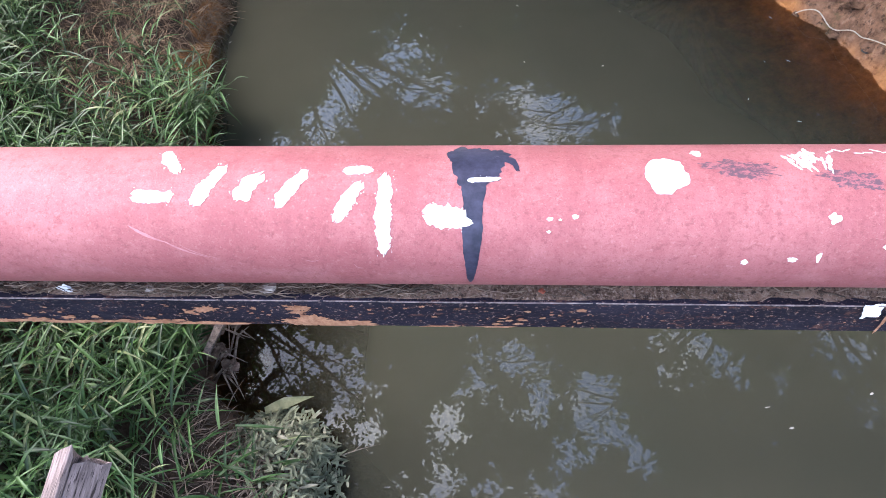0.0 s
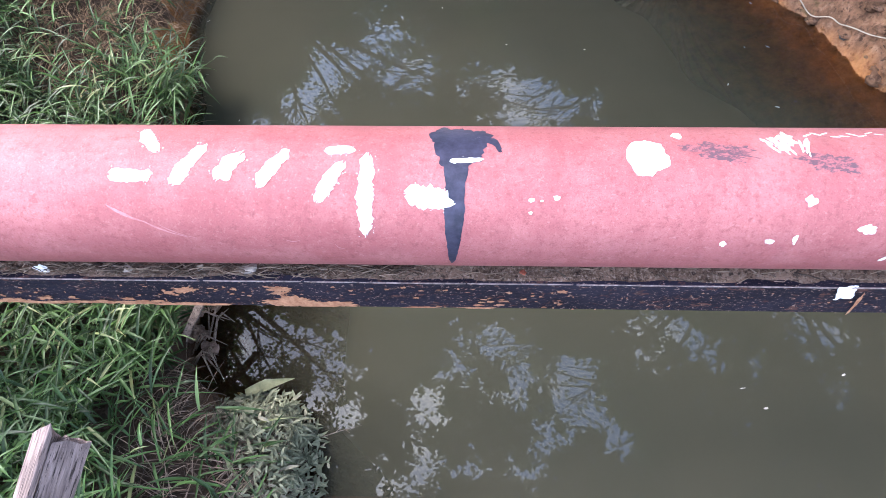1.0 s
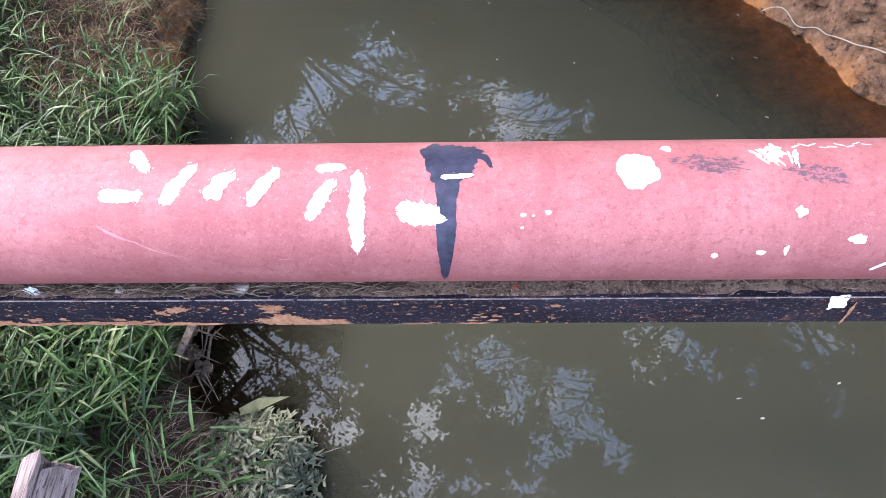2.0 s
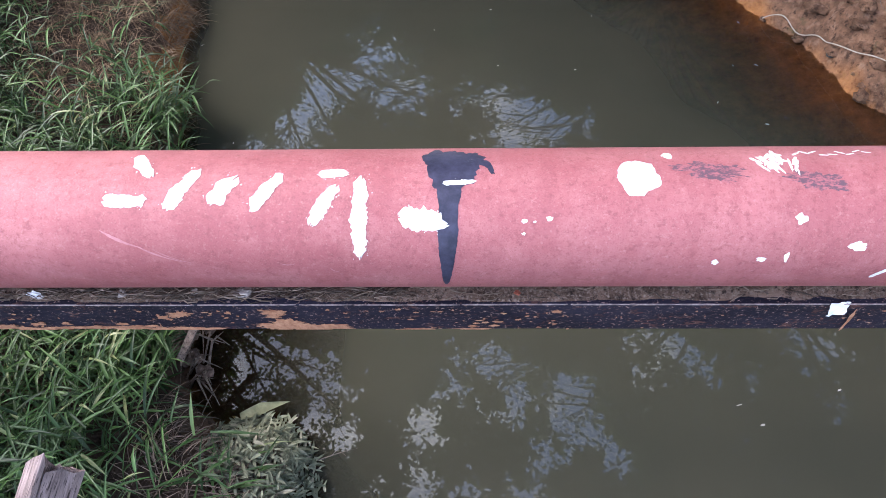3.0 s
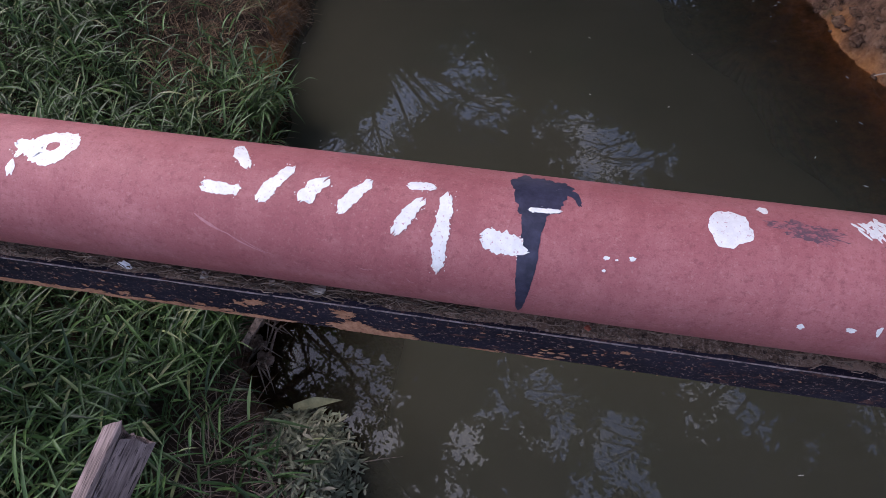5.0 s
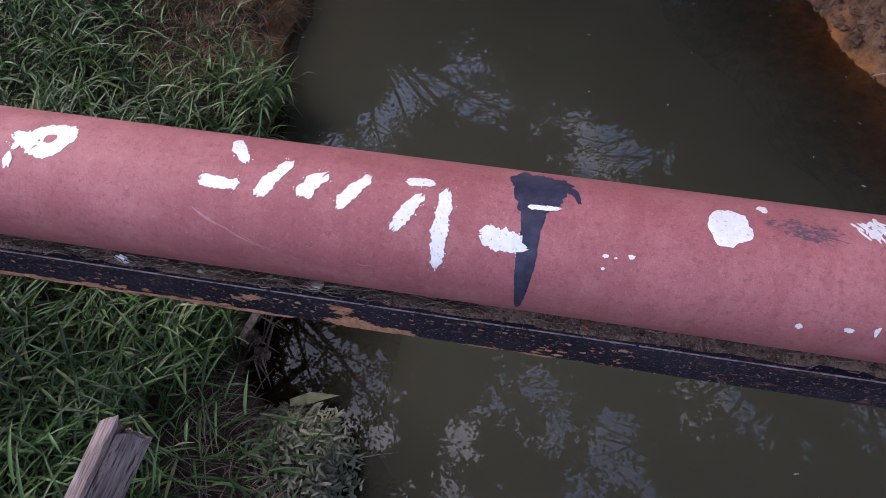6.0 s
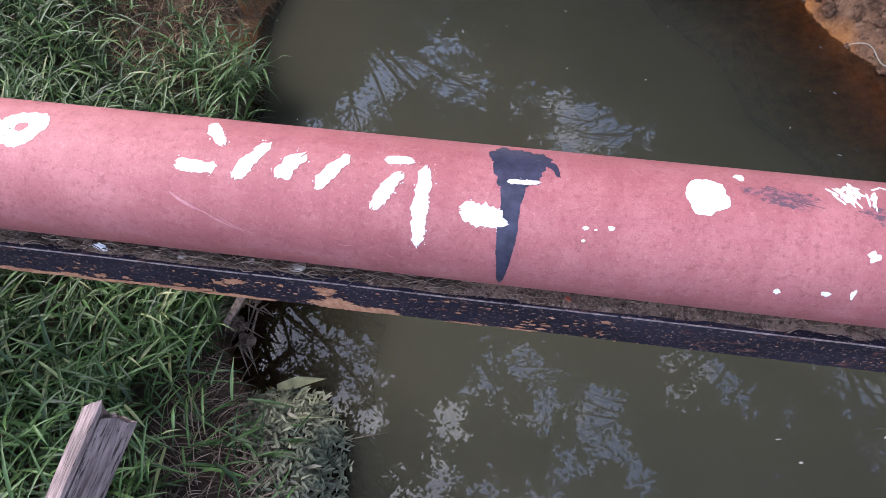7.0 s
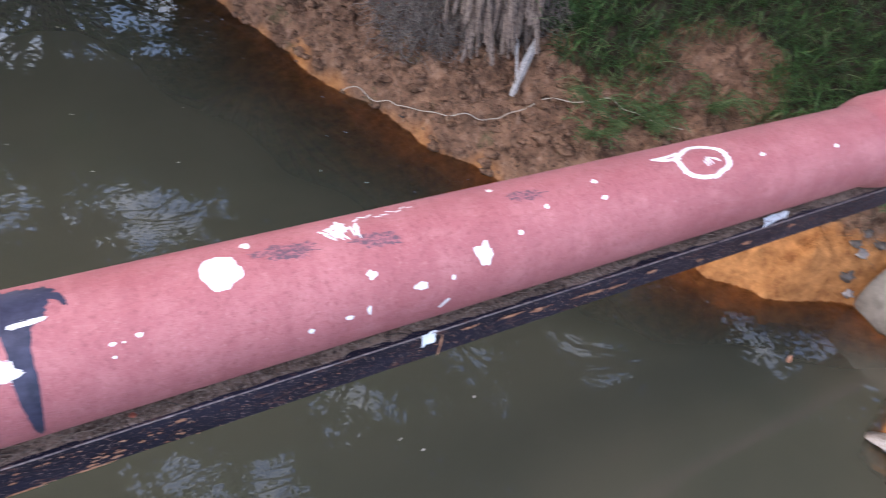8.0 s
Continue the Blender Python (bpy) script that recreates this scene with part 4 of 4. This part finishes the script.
# ---------------- things on the clay bank ----------------
def build_stump():
    random.seed(21)
    root = thing("tree_stump", "dead torn tree stump with stringy roots hanging over the clay bank", "stump", at=(0, 0, 0))
    body = Geo()
    for i in range(120):
        k = random.random()
        x, y = 4.40 + 0.62 * k + rnd(-0.1, 0.1), 4.28 - 0.25 * k + rnd(-0.15, 0.5)
        hd = -2.05 + rnd(-0.22, 0.22)
        l = rnd(0.35, 0.85)
        z = ground_z(x, y) + rnd(0.32, 0.62)
        vs, n = [], 7
        w, ph = rnd(0.018, 0.055), rnd(0, 9)
        for j in range(n + 1):
            t = j / n
            px, py = x + math.cos(hd) * l * t, y + math.sin(hd) * l * t
            pz = max(ground_z(px, py) + 0.03, z - 0.5 * l * t * t + 0.03 * noise.noise(Vector((t * 4, ph, 1))))
            for q, e in ((-1, 0.0), (0, 0.012), (1, 0.0), (0, -0.012)):
                ww = w * (1 - 0.55 * t) * (1 + 0.6 * noise.noise(Vector((t * 5, q * 3, ph))))
                vs.append((px - math.sin(hd) * q * ww, py + math.cos(hd) * q * ww, pz + e + 0.4 * q * ww * math.sin(ph)))
        fs = [(j * 4 + q, j * 4 + (q + 1) % 4, (j + 1) * 4 + (q + 1) % 4, (j + 1) * 4 + q) for j in range(n) for q in range(4)] + [(3, 2, 1, 0), (n * 4, n * 4 + 1, n * 4 + 2, n * 4 + 3)]
        body.add(vs, fs)
    part("torn_wood", body, TORN, root, "torn stringy brown-grey wood", smooth=False)
    fine = Geo()
    for i in range(1300):
        k = random.random()
        x, y = 3.62 + 1.5 * k + rnd(-0.15, 0.15), 4.62 - 0.75 * k + rnd(-0.35, 0.45)
        z = ground_z(x, y) + rnd(0.03, 0.34)
        hd, l = -2.3 + random.gauss(0, 1.0), rnd(0.10, 0.36)
        pth = [(x, y, z)]
        for j in range(1, 5):
            hd += rnd(-0.7, 0.7)
            x, y = x + math.cos(hd) * l / 4, y + math.sin(hd) * l / 4
            pth.append((x, y, max(ground_z(x, y) + 0.005, z + rnd(-0.05, 0.06) - 0.03 * j)))
        r = rnd(0.003, 0.009)
        fine.tube(pth, [r, r, r * 0.8, r * 0.6, r * 0.3], 4, False)
    tagged(part("root_fibre", fine, DEAD, root, "thin grey stringy roots"), kind="stuff")
    for i, (a, b, w) in enumerate((((4.80, 3.52, 1.02), (4.30, 3.10, 0.66), 0.10), ((4.84, 4.5, 1.16), (4.56, 4.3, 0.98), 0.09), ((4.62, 3.62, 0.98), (4.42, 3.22, 0.74), 0.05))):
        a, b = Vector(a), Vector(b)
        d = (b - a).normalized()
        side = d.cross(Vector((0.3, -0.6, 0.75))).normalized()
        up = side.cross(d)
        p, vs, fs, n = Geo(), [], [], 14
        for j in range(n + 1):
            k = j / n
            c = a.lerp(b, k) + up * 0.02 * noise.noise(Vector((k * 4, i, 3)))
            for q, e in ((-1, 0), (0, 1), (1, 0), (0, -1)):
                ww = w * (0.35 + 0.65 * math.sin(math.pi * min(1, 0.15 + k * 0.75))) * (1 + 0.5 * noise.noise(Vector((k * 7, q * 2 + i * 5, 1))))
                vs.append(tuple(c + side * q * ww * 0.5 + up * e * 0.014 + d * (0.06 * noise.noise(Vector((q * 3, i, 8))) if j in (0, n) else 0)))
        fs = [(j * 4 + q, j * 4 + (q + 1) % 4, (j + 1) * 4 + (q + 1) % 4, (j + 1) * 4 + q) for j in range(n) for q in range(4)] + [(0, 1, 2, 3), (n * 4 + 3, n * 4 + 2, n * 4 + 1, n * 4)]
        part("split_wood", p.add(vs, fs), PALE, root, "bleached pale split wood", smooth=False)


build_stump()


def build_cord():
    pts = [(3.06, 4.5), (3.2, 4.38), (3.41, 3.98), (3.48, 3.82), (3.71, 3.33), (4.0, 3.1), (4.24, 2.98), (4.63, 2.87), (4.94, 2.55), (5.27, 2.25), (5.6, 1.9)]
    path = []
    for (ax, ay), (bx, by) in zip(pts, pts[1:]):
        for k in range(12):
            x, y = ax + (bx - ax) * k / 12, ay + (by - ay) * k / 12
            path.append((x, y, max(0.03, ground_z(x, y)) + 0.03))
    for _ in range(12):
        path = [path[0]] + [tuple((path[i - 1][c] + 2 * path[i][c] + path[i + 1][c]) / 4 for c in range(3)) for i in range(1, len(path) - 1)] + [path[-1]]
    path = [(x, y, max(max(0.0, ground_z(x + u, y + v)) for u in (-0.04, 0, 0.04) for v in (-0.04, 0, 0.04)) + 0.012) for x, y, z in path]
    for _ in range(7):
        path = [path[0]] + [tuple((path[i - 1][c] + 2 * path[i][c] + path[i + 1][c]) / 4 for c in range(3)) for i in range(1, len(path) - 1)] + [path[-1]]
    root = thing("cord", "pale thin cord trailing over the muddy clay bank", "cord", Geo().tube(path, 0.0055, 6), CORD)
    k = lump(0.045, 4.0, 0.6)
    ob = part("knot", k, KNOT, root, "dark knotted rag")
    ob.location = (3.48, 3.80, ground_z(3.48, 3.80) + 0.03)


build_cord()


def build_culvert():
    r, t, n = 0.52, 0.08, 48
    prof = [(0.0, r - t), (0.0, r - 0.015), (0.012, r), (0.35, r), (0.38, r - 0.03), (3.0, r - 0.03)]
    inner = [(3.0, r - t), (0.0, r - t)]
    vs, fs = [], []
    ring = prof + inner
    for x, q in ring:
        for i in range(n):
            a = 2 * math.pi * i / n
            vs.append((x, q * math.cos(a), q * math.sin(a)))
    for j in range(len(ring) - 1):
        for i in range(n):
            i2 = (i + 1) % n
            fs.append((j * n + i, j * n + i2, (j + 1) * n + i2, (j + 1) * n + i))
    ob = thing("concrete_culvert", "round beige concrete drain pipe end standing in the bank", "culvert", Geo().add(vs, fs), CONCRETE, at=(6.90, -0.12, 0.20))
    ob.rotation_euler = (0, 0, radians(-97))


build_culvert()

for i, (x, y, r) in enumerate([(6.28, 0.10, 0.07), (6.40, 0.16, 0.06), (6.30, 0.22, 0.05), (6.36, 0.02, 0.06), (6.48, 0.26, 0.06), (5.3, -1.25, 0.13), (6.55, 0.12, 0.05)]):
    thing("bank_stone", "rough grey-brown stone lying in the mud at the water edge", "stone", lump(r, 5.0 * i, 0.55, 8, 6, 1.3), STONE if i % 2 else ROCK, at=(x, y, max(0.0, ground_z(x, y)) + r * 0.35), group="stones by the culvert")


def build_clods():
    random.seed(33)
    g = Geo()
    for i in range(260):
        y = rnd(1.6, 7.0)
        d = rnd(0.0, 1.0) ** 1.4 * 1.1
        x = shore_r(y) + d
        r = rnd(0.02, 0.10)
        c = lump(r, i * 1.7, rnd(0.35, 0.6), 8, 6, 0.9)
        z = ground_z(x, y) - r * 0.12
        g.add([(a + x, b + y, e + z) for a, b, e in c.v], c.f)
    ob = thing("clay_clods", "crumbled brown clay clods lying on the bank slope", "clods", g, GROUND, kind="stuff")
    ob.data.attributes.new("clay", "FLOAT", "POINT").data.foreach_set("value", [0.62] * len(g.v))


build_clods()


def build_fern(x, y, s, seed):
    random.seed(seed)
    z = ground_z(x, y)
    root = thing("fern_plant", "low spreading pale green fern on the clay bank", "plant", at=(x, y, z), group="ferns on the bank")
    for i in range(16):
        g = Geo()
        hd, l = rnd(0, 6.28), rnd(0.3, 0.55) * s
        stem = [(math.cos(hd) * l * k / 8, math.sin(hd) * l * k / 8, 0.02 + l * 0.55 * math.sin(k / 8 * 2.4)) for k in range(9)]
        g.tube(stem, 0.003, 4, False)
        for k in range(9):
            for sd in (-1, 1):
                blade(g, stem[k], hd + sd * 0.9, 0.13 * s * (1 - 0.6 * k / 9), 0.022 * s, 0.1, 0.5, 2, 0.15)
        part("frond", g, FERN, root)


for i, (x, y, s) in enumerate([(5.05, 2.3, 1.05), (4.78, 2.35, 0.8), (5.95, 2.0, 0.9), (4.95, 2.6, 0.8), (5.35, 2.1, 0.9), (6.45, 0.55, 0.8)]):
    build_fern(x, y, s, 40 + i)


# ---------------- trees over and beyond the canal ----------------
def build_tree(x, y, tall, spread, clumps, per, leaf, seed, lean=(0, 0), bottom=0.35):
    random.seed(seed)
    z = ground_z(x, y) - 0.1
    root = thing("tree", "tall leafy tree standing on the canal bank", "tree", at=(x, y, z), group="trees along the canal")
    tr, cr = Geo(), Geo()
    top = Vector((lean[0], lean[1], tall))
    spine = [Vector((0, 0, 0)), top * 0.25 + Vector((rnd(-.2, .2), rnd(-.2, .2), 0)), top * 0.5 + Vector((rnd(-.3, .3), rnd(-.3, .3), 0)), top * 0.75, top * 0.95]
    w = tall * 0.018
    tr.tube(spine, [w * 1.3, w, w * 0.8, w * 0.5, w * 0.15], 8)
    for i in range(clumps):
        k = rnd(bottom, 1.0)
        c = top * k
        a = rnd(0, 6.28)
        r = spread * math.sqrt(random.random()) * (0.45 + 0.75 * math.sin(math.pi * min(1, (k - bottom) / (1 - bottom) * 0.85 + 0.1)))
        tip = Vector((c.x + r * math.cos(a), c.y + r * math.sin(a), c.z + rnd(-0.3, 0.5)))
        st = top * max(0.15, k - rnd(0.1, 0.25))
        mid = st.lerp(tip, 0.55) + Vector((0, 0, rnd(0.0, 0.4)))
        tr.tube([st, mid, tip], [w * 0.35, w * 0.2, 0.008], 5, False)
        for _ in range(3):
            e = tip + Vector((rnd(-.7, .7), rnd(-.7, .7), rnd(-.4, .4)))
            tr.tube([mid, mid.lerp(e, 0.5) + Vector((0, 0, 0.1)), e], [0.02, 0.014, 0.005], 4, False)
        for _ in range(per):
            p = tip + Vector((random.gauss(0, 0.42), random.gauss(0, 0.42), random.gauss(0, 0.26)))
            hd, l = rnd(0, 6.28), leaf * rnd(0.7, 1.3)
            h = Vector((math.cos(hd), math.sin(hd), rnd(-0.7, 0.3)))
            s = Vector((-h.y, h.x, rnd(-0.5, 0.5))) * 0.28
            cr.add([tuple(p), tuple(p + (h * 0.5 + s) * l), tuple(p + h * l), tuple(p + (h * 0.5 - s) * l)], [(0, 1, 2, 3)])
    part("trunk", tr, BARK, root)
    part("crown", cr, CANOPY, root)


build_tree(14.5, -1.0, 14.0, 4.6, 110, 120, 0.22, 81, (-0.5, 0.0), 0.25)
build_tree(21.0, 10.0, 13.0, 4.6, 110, 110, 0.22, 79, (-1.0, 0.0), 0.2)
build_tree(-13.0, 15.0, 12.0, 4.6, 120, 150, 0.26, 74, (0.5, 0.0), 0.2)
build_tree(16.5, 14.5, 13.0, 5.0, 110, 120, 0.24, 75, (0.0, 0.0), 0.2)
build_tree(1.0, 26.5, 16.5, 6.2, 150, 150, 0.27, 76, (-0.3, 0.0), 0.15)
build_tree(-9.0, 25.0, 15.0, 6.0, 150, 170, 0.30, 77, (0.0, 0.0), 0.1)
build_tree(10.5, 24.0, 15.0, 6.0, 150, 170, 0.30, 78, (0.0, 0.0), 0.1)


# ---------------- trees whose crowns close over the canal ----------------
CROWN_Z = 9.0
# openings in the leaf roof: x, y, radius
OPEN_FAR = [(-4.6, 13.2, .5), (-4.2, 14.4, .45), (-4.2, 15.9, .5), (-3.1, 16.4, .7), (-2.0, 16.0, .5), (-2.0, 14.4, .4), (-3.3, 15.1, .4), (-1.1, 14.8, .28), (0.5, 17.5, .38),
            (0.8, 14.9, .62), (2.0, 13.6, .56), (2.7, 13.1, .44), (1.5, 12.4, .36), (3.7, 13.5, .2), (-2.9, 18.7, .2), (-5.6, 12.3, .35), (-5.1, 13.8, .26)]
OPEN_NEAR = [(-4.3, 5.9, .45), (-4.5, 5.3, .42), (-3.4, 5.5, .34), (-3.0, 4.6, .3), (0.9, 5.6, .42), (0.0, 5.6, .2), (-0.7, 4.1, .3), (-0.3, 4.9, .2), (1.1, 4.6, .3), (2.2, 5.1, .34), (2.4, 4.4, .38),
             (2.6, 3.9, .28), (3.2, 3.6, .28), (4.6, 6.1, .4), (5.1, 5.8, .2), (3.9, 5.5, .15), (4.1, 5.0, .15), (6.2, 5.6, .16), (7.7, 6.1, .42), (5.0, 4.4, .15), (7.8, 4.7, .24), (-0.7, 2.9, .3)]
OPEN_SIDE = [(-2.5, 4.9, .22), (-2.8, 5.7, .26), (-2.4, 4.0, .22), (1.7, 3.6, .3), (3.9, 6.3, .2), (0.3, 3.0, .22), (-1.6, 2.8, .18), (1.2, 2.9, .28), (5.7, 4.1, .12), (11.0, 4.6, .6), (10.4, 5.5, .38), (5.3, 5.3, .2), (2.3, 4.8, .3), (6.4, 5.3, .16), (13.1, 2.3, .22)]


def openness(x, y, gaps):
    """Above 0 inside a ragged opening of the leaf roof."""
    v = Vector((x, y, 0))
    wx, wy = 0.30 * noise.noise(v * 1.3), 0.30 * noise.noise(v * 1.3 + Vector((0, 0, 9)))
    far = 1 / 1.45 if y > 9.5 else 1.0
    d = np.hypot(gaps[:, 0] - x - wx, (gaps[:, 1] - y - wy) * far) / gaps[:, 2]
    pin = noise.noise(v * 2.2 + Vector((5, 0, 2))) - 0.60 if y > 9.5 else noise.noise(v * 3.6 + Vector((5, 0, 2))) - 0.50
    return max(1 - float(d.min()) + 0.8 * noise.noise(v * 2.6) + 0.6 * noise.noise(v * 6.0) + 0.35 * noise.noise(v * 13.0), pin * 3)


def build_overhang():
    random.seed(90)
    gaps = np.array([(x, y, r * (1.3 if y > 9.5 else 1.22)) for x, y, r in OPEN_FAR + OPEN_NEAR + OPEN_SIDE])
    stems = [(-6.6, 7.0), (6.9, 7.4), (-6.4, 15.5), (6.2, 15.5), (11.5, 3.2)]
    crowns, limbs = [Geo() for _ in stems], [Geo() for _ in stems]
    for i in range(270000):
        x, y = rnd(-9.5, 15.0), rnd(-2.5, 21.5)
        if y < 1.2 and x < 4.5 + 0.5 * wob(x, y, 1.0, 31.0):
            continue
        # past y 6 the unseen roof is extended leftward to shade that bank
        if y < 6.0 and x < -5.7 + 0.4 * wob(x, y, 1.1, 30.0):
            continue
        if x > 12.4 and y > 6.0 + 0.4 * wob(x, y, 1.0, 32.0):
            continue
        f = openness(x, y, gaps)
        if f > 0 and random.random() > (0.08 if y > 9.5 else 0.15) + 0.14 * max(0.0, 1 - f * 3):
            continue
        edge_leaf = f > -0.55
        if not edge_leaf and random.random() < 0.35:
            continue
        l = rnd(0.07, 0.14) if edge_leaf else rnd(0.2, 0.34)
        p = Vector((x, y, CROWN_Z + 0.25 * wob(x, y, 0.7, 3.0) + random.gauss(0, 0.10) + (0.0 if edge_leaf else rnd(0, 0.5))))
        hd = rnd(0, 6.28)
        h = Vector((math.cos(hd), math.sin(hd), rnd(-0.6, 0.3)))
        q = Vector((-h.y, h.x, rnd(-0.5, 0.5))) * 0.27
        k = min(range(len(stems)), key=lambda n: (stems[n][0] - x) ** 2 + (stems[n][1] - y) ** 2)
        crowns[k].add([tuple(p), tuple(p + (h * 0.45 + q) * l), tuple(p + h * l), tuple(p + (h * 0.45 - q) * l)], [(0, 1, 2, 3)])
    for k, (sx, sy) in enumerate(stems):
        z = ground_z(sx, sy) - 0.1
        root = thing("tree", "tall tree leaning its leafy branches out over the canal", "tree", at=(sx, sy, z), group="trees along the canal")
        dx = -0.6 if sx > 0 else 0.6
        fork = Vector((dx * 1.5, -0.4, 6.2 - z))
        tr = Geo().tube([(0, 0, 0), (dx * 0.2, 0.1, 2.0), (dx * 0.8, -0.2, 4.2), fork], [0.26, 0.2, 0.17, 0.13], 10)
        part("trunk", tr, BARK, root)
        for j in range(30):
            a, r = 6.28 * (j + rnd(-.4, .4)) / 30, rnd(2.2, 6.5)
            tip = Vector((fork.x + r * math.cos(a), fork.y + r * math.sin(a), CROWN_Z - z + rnd(-0.1, 0.25)))
            if sy + tip.y < 1.4 or (sy < 10 and sx + tip.x < -5.7):
                continue
            mid = fork.lerp(tip, 0.5) + Vector((rnd(-.3, .3), rnd(-.3, .3), 0.8))
            limbs[k].tube([fork, fork.lerp(mid, 0.5) + Vector((0, 0, 0.25)), mid, mid.lerp(tip, 0.5) + Vector((rnd(-.1, .1), rnd(-.1, .1), 0.15)), tip], [0.09, 0.07, 0.05, 0.03, 0.012], 6, False)
            for _ in range(9):
                b = mid.lerp(tip, rnd(0.1, 1.0))
                b.z = CROWN_Z - z + rnd(-0.1, 0.1) + 0.3 * (1 - (b - mid).length / max(0.1, (tip - mid).length))
                w = a + rnd(-1.1, 1.1)
                e = b + Vector((math.cos(w), math.sin(w), rnd(-0.1, 0.1))) * rnd(0.5, 1.6)
                limbs[k].tube([b, b.lerp(e, 0.5) + Vector((rnd(-.1, .1), rnd(-.1, .1), 0.05)), e], [0.022, 0.014, 0.005], 4, False)
        tagged(part("limbs", limbs[k], BARK, root), kind="stuff")
        crowns[k].v = [(a - sx, b - sy, c - z) for a, b, c in crowns[k].v]
        tagged(part("crown", crowns[k], CANOPY, root), kind="stuff")


build_overhang()
